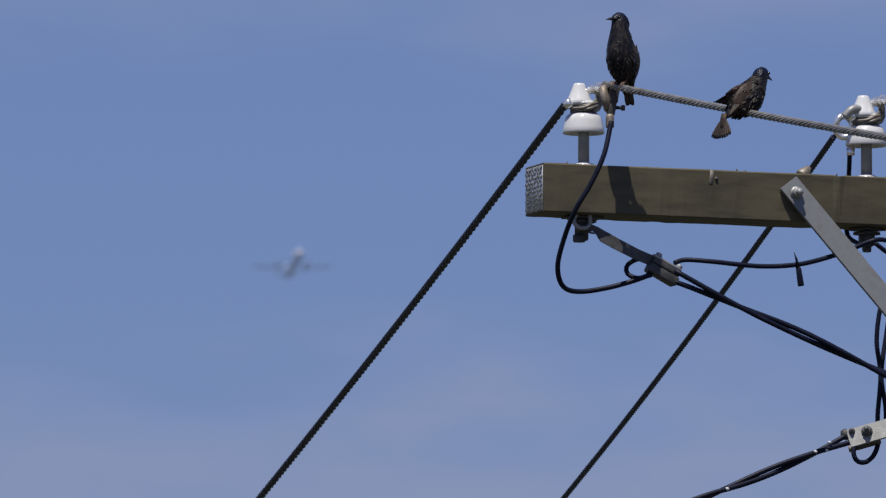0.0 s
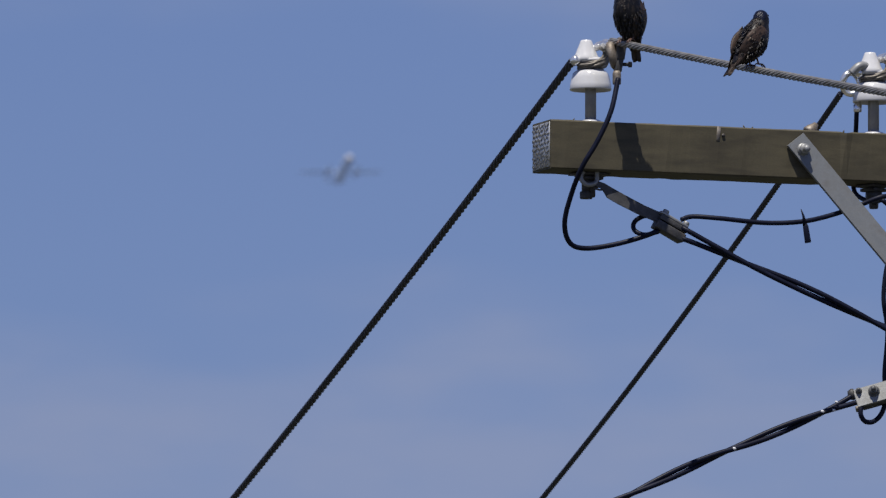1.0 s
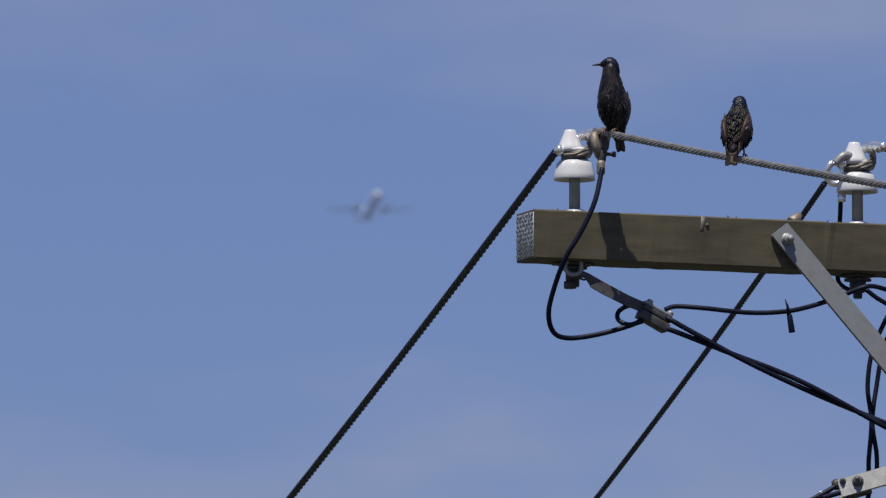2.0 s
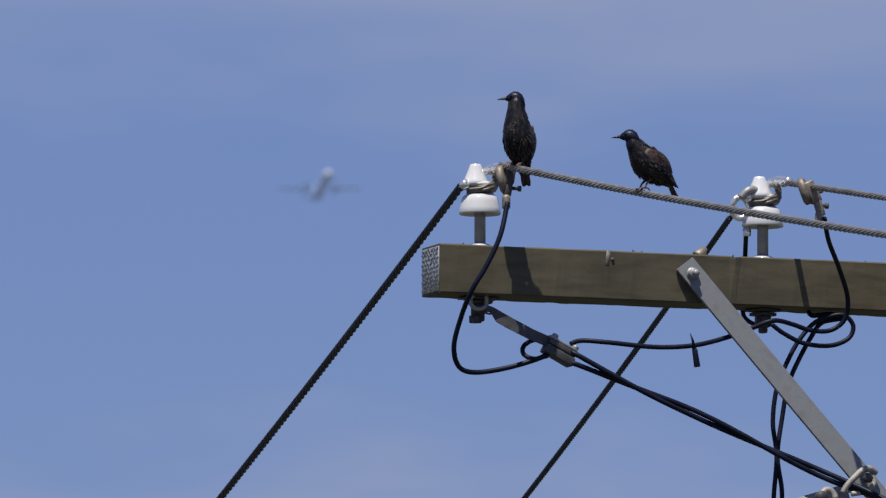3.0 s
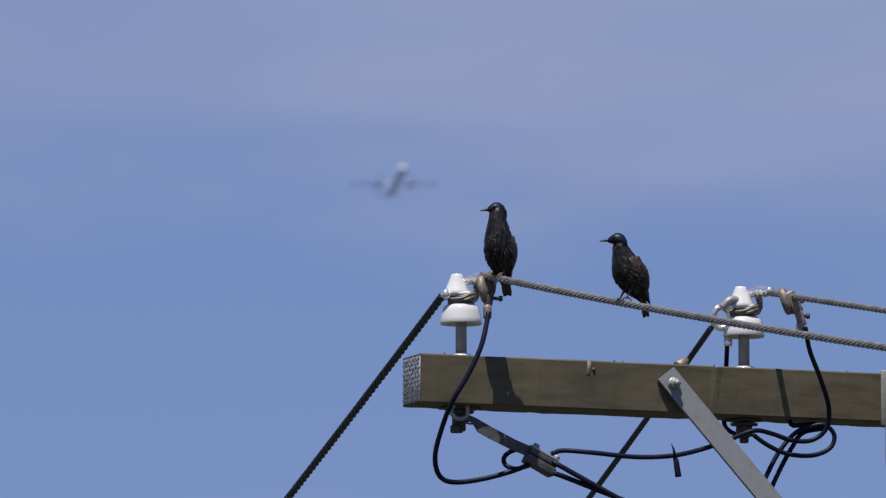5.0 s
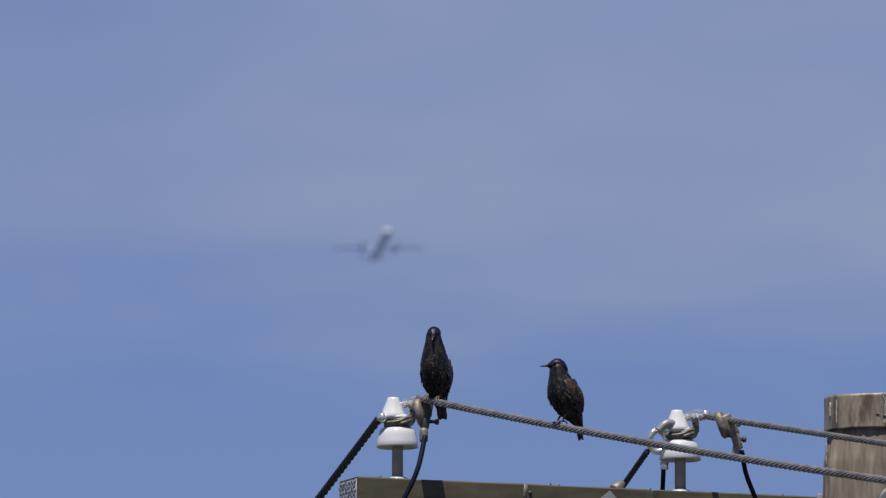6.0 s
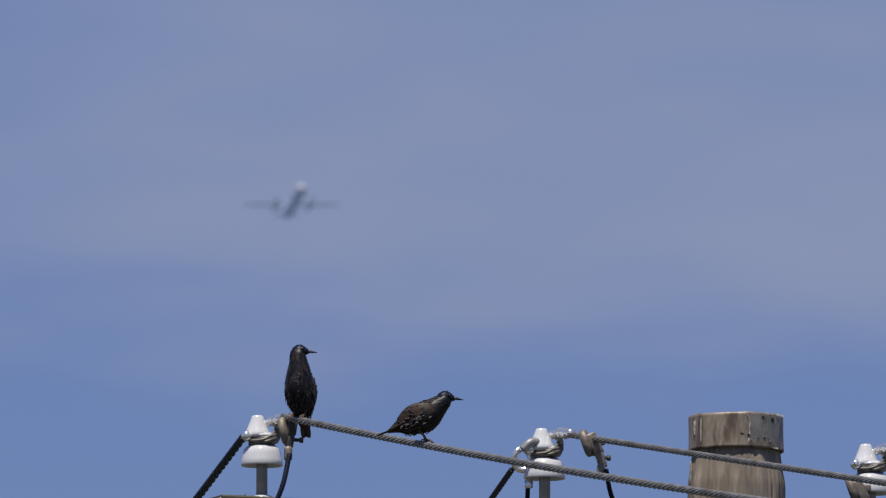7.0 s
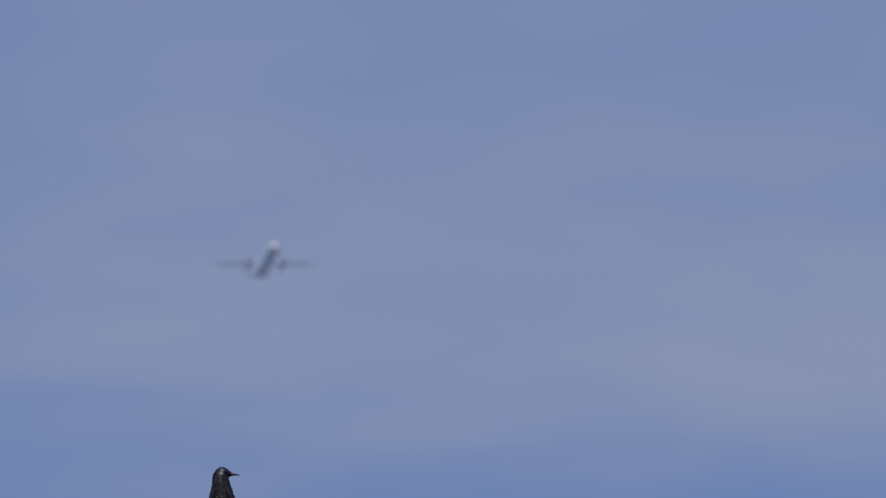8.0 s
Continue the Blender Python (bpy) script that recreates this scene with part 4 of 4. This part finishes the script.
def make_starling(label, at, tall=0.0):
    """A starling that faces its own +x, feet at the origin. Its body's own origin is the hip; x runs to the neck."""
    bird = thing("starling", label, "bird", at, "starlings on the line")
    bm = bmesh.new()
    rings = [((-0.060, 0, 0.004), 0.006, 0.004), ((-0.050, 0, 0.004), 0.011, 0.008), ((-0.034, 0, 0.003), 0.018, 0.015), ((-0.016, 0, 0.0), 0.0265, 0.025), ((0.003, 0, -0.002), 0.0345, 0.0325),
             ((0.022, 0, -0.001), 0.035, 0.0345), ((0.040, 0, 0.003), 0.0305, 0.0305), ((0.054, 0, 0.007), 0.0242, 0.0250), ((0.066, 0, 0.011), 0.0190, 0.0200), ((0.076, 0, 0.014), 0.0165, 0.0170), ((0.084, 0, 0.016), 0.011, 0.011)]
    rings = [(p, a * (0.95 if p[0] < 0.045 else 0.98), b * (0.86 if p[0] < 0.01 else 0.95)) for p, a, b in rings]
    ellipsoid_strip(bm, [((x + tall * max(0, (x - 0.02) / 0.054), y, z), a, b) for (x, y, z), a, b in rings], 28)
    for v in bm.verts:
        v.co += v.co.normalized() * 0.0016 * noise.noise(v.co * 160)
    body = part("body", bm, M["body"], bird, "glossy black speckled plumage")
    # short overlapping breast and back feathers break the outline
    rnd = random.Random(7)
    bm = bmesh.new()
    for i in range(640):
        x = rnd.uniform(-0.030, 0.072)
        a = rnd.uniform(0, 2 * math.pi)
        (pa, wa, ha), (pb, wb, hb) = next((q, w) for q, w in zip(rings, rings[1:]) if q[0][0] <= x <= w[0][0])
        t = (x - pa[0]) / (pb[0] - pa[0])
        rw, rh, zc = wa + (wb - wa) * t, ha + (hb - ha) * t, pa[2] + (pb[2] - pa[2]) * t
        p = Vector((x + tall * max(0, (x - 0.02) / 0.054), rw * math.cos(a), rh * math.sin(a) + zc))
        out = Vector((0, math.cos(a), math.sin(a)))
        back = p + Vector((-rnd.uniform(0.009, 0.016), rnd.uniform(-0.0025, 0.0025), rnd.uniform(-0.0015, 0.0015))) + out * (0.0003 if x < 0.03 else 0.0010)
        breast = 0.8 if 0.026 < x < 0.062 and math.sin(a) < -0.1 else 0.10 if math.sin(a) < 0.3 else 0.02
        blade(bm, p - out * 0.0006, back, rnd.uniform(0.0020, 0.0040), 0.0006, out, 0.2, 6, 0.66 if rnd.random() < breast else 2.0)
    cover = part("breast_feathers", bm, M["plume"], body)
    cover.data.materials.append(M["plume_tip"])
    tagged(cover, kind="stuff")
    wings = []
    for side in (1, -1):
        bm = bmesh.new()
        spine = []
        for i in range(10):
            t = i / 9
            spine.append(((0.045 - t * 0.083, side * (0.0236 + 0.010 * t - 0.020 * t * t), 0.007 - 0.003 * t), 0.0080 * math.sin(math.pi * (0.12 + 0.8 * t)) + 0.001, 0.0262 * (math.sin(math.pi * (0.12 + 0.70 * t))) + 0.002))
        ellipsoid_strip(bm, spine, 16)
        wing = part("wing", bm, M["wing"], bird, "brown-black folded wing")
        bm = bmesh.new()
        for row in range(3):
            for k in range(9 - row):
                u = 0.034 - row * 0.016
                u += rnd.uniform(-0.005, 0.005)
                z = 0.026 - k * 0.0048 - row * 0.001 + rnd.uniform(-0.0012, 0.0012)
                y = 0.0292 + 0.0042 * math.cos((z - 0.011) * 60) - (0.0045 if row == 0 else 0.0)
                start = Vector((u, side * (y - 0.001), z))
                blade(bm, start, start + Vector((-rnd.uniform(0.015, 0.024), side * ((0.001 if row == 0 else -0.0045 - 0.003 * row)), -0.003 + rnd.uniform(-0.002, 0.002))), rnd.uniform(0.0030, 0.0044), 0.0010, Vector((0, side, 0.2)), 0.45, 6, 0.74 if rnd.random() < 0.7 else 2.0)
        cover = part("covert_feathers", bm, M["covert"], wing)
        cover.data.materials.append(M["covert_tip"])
        tagged(cover, kind="stuff")
        for k in range(8):
            bm = bmesh.new()
            z0 = 0.022 - k * 0.0050
            start = Vector((0.018 - k * 0.004, side * 0.0278, z0 + 0.001))
            end = Vector((-0.070 + abs(k - 3) * 0.006, side * (0.0125 - 0.0004 * k), 0.010 - k * 0.0020))
            blade(bm, start, end, 0.0052, 0.0011, Vector((0, side, 0.25)), 0.15, 8)
            part("flight_feather", bm, M[("wing", "quill", "wing")[k % 3]], wing)
        wings.append(wing)
    bm = bmesh.new()
    ellipsoid_strip(bm, [((0.012, 0, 0.0), 0.008, 0.005), ((0.0, 0, 0.0), 0.010, 0.0055), ((-0.014, 0, 0.0), 0.009, 0.0035), ((-0.024, 0, 0.0), 0.005, 0.001)], 14)
    tail = part("tail", bm, M["tail"], bird, "short brown-black tail")
    plumes = []
    for k in range(9):
        bm = bmesh.new()
        q = (k - 4) / 4
        blade(bm, Vector((0, 0, 0)), Vector((-0.043 - 0.004 * abs(q), 0, 0)), 0.0058, 0.0007, Vector((0, 0, 1)), 0.55, 6)
        feather = part("tail_feather", bm, M["tail"], tail)
        feather.matrix_basis = pose(0, q * 0.005, 0.0012 - abs(q) * 0.0012, 0, 0, -q * 7)
        plumes.append((feather, q))
    # head: its own origin is the neck
    bm = bmesh.new()
    ellipsoid_strip(bm, [((-0.019, 0, -0.010), 0.012, 0.013), ((-0.013, 0, -0.003), 0.0150, 0.0155), ((-0.004, 0, 0.003), 0.0158, 0.0158), ((0.006, 0, 0.005), 0.0150, 0.0140), ((0.015, 0, 0.004), 0.0115, 0.0105),
                         ((0.021, 0, 0.0025), 0.0075, 0.0065), ((0.0245, 0, 0.0015), 0.0045, 0.0038)], 22)
    lathe(bm, [(0, 0.004), (0.0125, 0.001), (0.0150, -0.006), (0.0158, -0.012), (0.0160, -0.020), (0.0125, -0.028), (0, -0.031)], Matrix.Translation((-0.006, 0, 0)), 22)
    for v in bm.verts:
        v.co = v.co * 0.94
        v.co += v.co.normalized() * 0.0011 * noise.noise(v.co * 240)
    head = part("head", bm, M["head"], bird, "glossy blue-black head")
    bm = bmesh.new()
    ellipsoid_strip(bm, [((0.020, 0, 0.0025), 0.0050, 0.0042), ((0.026, 0, 0.0018), 0.0038, 0.0034), ((0.034, 0, 0.0006), 0.0024, 0.0021), ((0.0415, 0, -0.0006), 0.0007, 0.0007)], 14)
    part("beak", bm, M["beak"], head, "slender dark pointed beak")
    for side in (1, -1):
        bm = bmesh.new()
        bmesh.ops.create_uvsphere(bm, u_segments=12, v_segments=8, radius=0.0027, matrix=Matrix.Translation((0.0115, side * 0.0118, 0.0065)))
        part("eye", bm, M["eye"], head)
    for side in (1, -1):
        bm = bmesh.new()
        sweep(bm, smooth_path([(-0.022, side * 0.012, 0.046), (-0.018, side * 0.013, 0.030), (-0.004, side * 0.014, 0.015), (0.002, side * 0.0135, 0.003)], 0.004), lambda q: 0.0052 * (1 - q) ** 2 + 0.0019, 10)
        leg = part("leg", bm, M["leg"], bird, "thin red-brown leg")
        for dx, dy, dz in ((0.016, 0.004, -0.006), (0.018, 0, -0.007), (0.015, -0.005, -0.006), (-0.013, 0, -0.008)):
            bm = bmesh.new()
            sweep(bm, smooth_path([(0.002, side * 0.0135, 0.003), (0.002 + dx * 0.55, side * 0.0135 + dy * 0.6, 0.0025), (0.002 + dx * 0.9, side * 0.0135 + dy, dz * 0.4), (0.002 + dx, side * 0.0135 + dy * 1.1, dz)], 0.003), lambda q: 0.0019 - 0.0011 * q, 8)
            part("toe", bm, M["leg"], leg)
    return bird, body, wings, tail, head, plumes


def bird_pose(rows, parts):
    """Keys the parts. Rows: seconds, body pitch, head heading from the body's, head nod, tail drop, wing lift, neck stretch, tail fan, sink, shift back."""
    body, wings, tail, head, plumes = parts
    tracks = {ob: [] for ob in (body, *wings, tail, head)}
    fans = {ob: [] for ob, q in plumes}
    for t, pitch, turn, nod, drop, lift, neck_len, fan, sink, back in rows:
        mb = Matrix.Translation(HIP + Vector((-back, 0, -sink))) @ turned("Y", -pitch)
        tracks[body].append((t, mb))
        tracks[wings[0]].append((t, mb @ turned("X", 0.5 * lift) @ turned("Z", -1.5 * abs(lift))))
        tracks[wings[1]].append((t, mb @ turned("X", -0.3 * lift) @ turned("Z", 0.25 * abs(lift))))
        tracks[tail].append((t, mb @ Matrix.Translation((-0.046 - 0.0006 * max(0, fan - 6), 0, 0.004)) @ turned("Y", drop)))
        neck = mb @ Vector((0.074 + neck_len, 0, 0.018))
        tracks[head].append((t, Matrix.Translation(neck) @ turned("Z", turn) @ turned("Y", nod)))
        for ob, q in plumes:
            fans[ob].append((t, pose(0, q * 0.005, 0.0012 - abs(q) * 0.0012, 0, 0, -q * fan)))
    for ob, rs in (*tracks.items(), *fans.items()):
        walk(ob, rs)


# ---- the aircraft ----
def make_aircraft():
    """A high-wing twin turboprop; nose to +x, z up."""
    plane = thing("airplane", "distant pale twin-propeller airplane with white nose in flight", "airplane")
    # fuselage, wings, nacelles and tail share the colour that holds the haze
    bm = bmesh.new()
    ellipsoid_strip(bm, [((13.4, 0, -0.3), 0.15, 0.15), ((12.9, 0, -0.2), 0.8, 0.8), ((11.8, 0, 0), 1.35, 1.35), ((10, 0, 0.1), 1.40, 1.45), ((0, 0, 0.1), 1.45, 1.5), ((-6, 0, 0.2), 1.4, 1.4), ((-10, 0, 0.6), 1.1, 1.0), ((-12.6, 0, 1.0), 0.45, 0.45)], 28)
    part("fuselage", bm, M["hazed"], plane, "fuselage with painted blue haze")
    bm = bmesh.new()
    ellipsoid_strip(bm, [((13.6, 0, -0.3), 0.2, 0.2), ((13.0, 0, -0.18), 0.85, 0.85), ((11.8, 0, 0.02), 1.38, 1.38), ((11.0, 0, 0.2), 1.40, 1.42), ((9.6, 0, 0.5), 1.2, 1.15)], 28)
    part("nose", bm, M["fuselage"], plane, "white nose")
    for side in (1, -1):
        bm = bmesh.new()
        blade(bm, Vector((-2.6, side * 0.6, 0.7)), Vector((-2.9, side * 13.3, 1.0)), 0.82, 0.16, Vector((0, 0, 1)), 0.5, 9)
        part("wing", bm, M["hazed"], plane, "long straight high wing")
        bm = bmesh.new()
        ellipsoid_strip(bm, [((0.9, side * 4.6, 0.3), 0.2, 0.2), ((0.4, side * 4.6, 0.3), 0.5, 0.5), ((-1, side * 4.6, 0.3), 0.6, 0.65), ((-4.5, side * 4.6, 0.4), 0.5, 0.6), ((-6.4, side * 4.6, 0.7), 0.15, 0.2)], 18)
        nacelle = part("engine_nacelle", bm, M["hazed"], plane, "engine nacelle paled by painted haze")
        for k in range(6):
            bm = bmesh.new()
            a = k * math.pi / 3 + 0.3
            c = Vector((0.75, side * 4.6, 0.3))
            blade(bm, c, c + Vector((0, math.cos(a), math.sin(a))) * 1.45, 0.12, 0.05, Vector((1, 0, 0)), 0.6, 5)
            part("propeller_blade", bm, M["prop"], nacelle)
        bm = bmesh.new()
        blade(bm, Vector((-11.4, side * 0.3, 1.2)), Vector((-11.8, side * 3.4, 1.3)), 0.8, 0.12, Vector((0, 0, 1)), 0.6, 5)
        part("tailplane", bm, M["hazed"], plane, "tailplane paled by painted haze")
    bm = bmesh.new()
    blade(bm, Vector((-10.4, 0, 1.1)), Vector((-12.4, 0, 4.6)), 1.4, 0.18, Vector((0, 1, 0)), 0.7, 6)
    part("fin", bm, M["hazed"], plane, "tail fin paled by painted haze")
    for ob in plane.children_recursive:
        ob.data.transform(Matrix.Scale(0.88, 4))
    return plane


def plane_rows():
    """Straight steady climb towards the camera's side, crossing up and to the right."""
    rows = []
    for i in range(9):
        t = i
        x, y = 155.0 + 75.42 * t + 0.874 * t * t, 767.0 - 89.05 * t - 1.502 * t * t
        rng = 4611 - 109 * t
        q = aim(-184, 142.5).to_3x3() @ Vector(((x - 784) / FPX, (441 - y) / FPX, -1)).normalized()
        pos = Vector(EYE) + q * rng
        f = q
        right = f.cross(Vector((0, 0, 1))).normalized()
        up = right.cross(f)
        nose = (right * 4.9 + up * 9.6 - f * 25.4).normalized()
        wing = (right - f * (nose.dot(right) / nose.dot(f))).normalized()
        top = nose.cross(wing)
        m = Matrix((nose, wing, top)).transposed().to_4x4()
        m.translation = pos
        rows.append((t, m))
    return rows


def make_insect():
    bug = thing("flying_insect", "small dark insect in quick flight", "insect")
    bm = bmesh.new()
    ellipsoid_strip(bm, [((0.007, 0, 0), 0.0008, 0.0008), ((0.004, 0, 0), 0.002, 0.002), ((0.0, 0, 0), 0.0022, 0.0022), ((-0.005, 0, -0.0004), 0.0018, 0.0018), ((-0.009, 0, -0.001), 0.0004, 0.0004)], 10)
    part("body", bm, M["wing"], bug)
    for side in (1, -1):
        bm = bmesh.new()
        blade(bm, Vector((0.001, side * 0.001, 0.002)), Vector((-0.003, side * 0.010, 0.005)), 0.002, 0.0002, Vector((0, 0, 1)), 0.5, 5)
        part("wing", bm, M["beak"], bug)
    return bug


# ---- put it together ----
make_ground()
make_pole()
make_crossarm()
ins = make_insulator()
copy_thing(ins, at_arm(0.793, 0.0575, 0, 25))
copy_thing(ins, at_arm(1.585, 0.0575, 0, -15))
tie = make_tie_details(0.116)
copy_thing(tie, at_arm(0.793, 0.0575, 0))
copy_thing(tie, at_arm(1.585, 0.0575, 0))
swaying = make_lines()
make_tap_clamp(0.133, 1, 0.174, -0.045)
make_tap_clamp(0.806, -1, 0.1470, -0.1965)
make_tap_clamp(1.524, -1, 0.092)
make_jumpers()
lower_pair = make_service()
make_brace()
lower_clamp = make_lower_clamp()
make_arm_fittings()


P1, P2 = on_line(W1, 0.19, 0.0075), on_line(W1, 1.08, 0.0075)
bird1, *parts1 = make_starling("black speckled starling perched upright beside the insulator", pose(*P1, 0, 0, -124), 0.020)
bird2, *parts2 = make_starling("black and brown speckled starling perched along the line", pose(*P2, 0, 0, 48))
airplane = make_aircraft()
insect = make_insect()


def motions():
    # the upright starling: only its head looks about
    walk(bird1, [(t, pose(*P1, 0, 0, a)) for t, a in ((0, -124), (4.7, -124), (6.3, -117), (8, -115))])
    bird_pose([(t, 73, h + (124 if t < 5 else 117), nod, -2, 0, 0.026 if 1.2 < t < 5 else 0.022, 3, 0.0070, 0.007) for t, h, nod in (
        (0.0, -140, 0), (0.5, -150, 0), (1.2, -165, 0), (1.5, -176, -4), (1.7, -178, 0), (2.8, -176, 0), (3.5, -176, 0), (4.7, -174, 0), (5.3, -130, 10),
        (5.8, -98, 22), (6.1, -92, 26), (6.2, -70, 12), (6.3, -30, 0), (6.5, -14, 0), (7.0, -12, 0), (8.0, -12, 0))], parts1)
    # the restless one: turns on the spot from one side to the other
    walk(bird2, [(t, pose(*P2, 0, 0, a)) for t, a in (
        (0, 35), (0.1, 35), (0.2, 34), (0.3, 32), (0.5, 34), (1.0, 40), (1.7, 44), (2.25, 125), (2.8, 203), (3.5, 206), (4.5, 214), (4.7, 213), (5.3, 208), (5.8, 204),
        (6.3, 208), (6.4, 226), (6.5, 244), (6.55, 296), (6.6, 338), (6.7, 350), (7.0, 352), (8.0, 352))])
    bird_pose([
        (0.0, 40, 18, 10, -40, 40, 0.003, 39, 0.039, 0.009),
        (0.1, 40, -5, 6, -30, 18, 0.0, 19, 0.031, 0.012),
        (0.2, 39, 62, 10, -8, 4, -0.004, 9, 0.018, 0.012),
        (0.3, 40, 120, -4, -4, 0, 0.003, 7, 0.017, 0.014),
        (0.5, 41, 130, -4, -4, 0, 0.004, 6, 0.017, 0.016),
        (0.7, 45, 70, 0, -4, 0, -0.003, 6, 0.012, 0.014),
        (1.0, 48, 30, 0, -4, 0, -0.003, 6, 0.012, 0.014),
        (1.7, 50, 30, 0, -4, 0, -0.003, 6, 0.012, 0.014),
        (2.25, 52, 0, 0, -8, 0, 0.004, 6, 0.004, 0.012),
        (2.8, 37, -22, 0, -24, 0, 0.007, 6, 0.005, 0.022),
        (3.0, 39, -22, 0, -24, 0, 0.007, 6, 0.005, 0.022),
        (3.5, 48, -24, 0, -24, 0, 0.009, 6, 0.005, 0.02),
        (4.5, 56, -32, 0, -22, 0, 0.011, 6, 0.005, 0.018),
        (4.7, 56, -32, 0, -22, 0, 0.011, 6, 0.005, 0.018),
        (5.8, 61, -6, 0, -14, 0, 0.0, 6, 0.003, 0.012),
        (6.3, 64, -12, 0, -14, 0, 0.0, 6, 0.003, 0.013),
        (6.4, 64, -10, 0, -10, 0, 0.002, 6, 0.004, 0.012),
        (6.5, 57, 72, 6, 30, 0, 0.0, 6, 0.004, 0.01),
        (6.6, 42, 15, 0, -2, 0, 0.006, 6, -0.002, 0.018),
        (6.7, 22, 8, 2, 3, 0, -0.003, 6, 0.006, 0.018),
        (7.0, 24, 4, 2, 3, 0, -0.002, 6, 0.006, 0.017),
        (7.5, 31, 4, 0, 0, 0, 0.003, 6, 0.008, 0.014),
        (8.0, 34, 4, 0, 0, 0, 0.004, 6, 0.009, 0.014)], parts2)
    # the wind moves the slack lines and the lower clamp a little
    for line, hub, rows in ((swaying[0], B(0.072, 0.0575, 0.137), ((0, 0), (0.5, 0.05), (1.0, 0.3), (1.5, 0.45), (3.0, 0), (4.5, 0), (8, 0.1))),
                            (swaying[1], B(0.722, 0.0775, 0.094), ((0, 0.0), (0.5, 0.55), (1.0, 1.0), (1.5, 1.05), (3.0, 0.1), (3.5, 0.4), (4.0, 0.15), (4.5, 0.05), (8, 0.2)))):
        walk(line, [(t, Matrix.Translation(hub) @ turned("Y", -a) @ Matrix.Translation(-hub)) for t, a in rows])
    for ob in (lower_clamp, lower_pair):
        home = ob.matrix_basis.copy()
        walk(ob, [(t, Matrix.Translation((0, 0, z)) @ home) for t, z in ((0, 0), (0.5, -0.001), (1.0, -0.007), (1.7, -0.008), (3, -0.005), (8, -0.004))])
    walk(airplane, plane_rows())
    walk(insect, [(t, pose(0.46 - 8.2 * (t - 6.7), 0.1, ZB + 0.296 - 0.17 * (t - 6.7), 0, 0, 180)) for t in (0, 6.6, 6.7, 6.8, 8)])


motions()
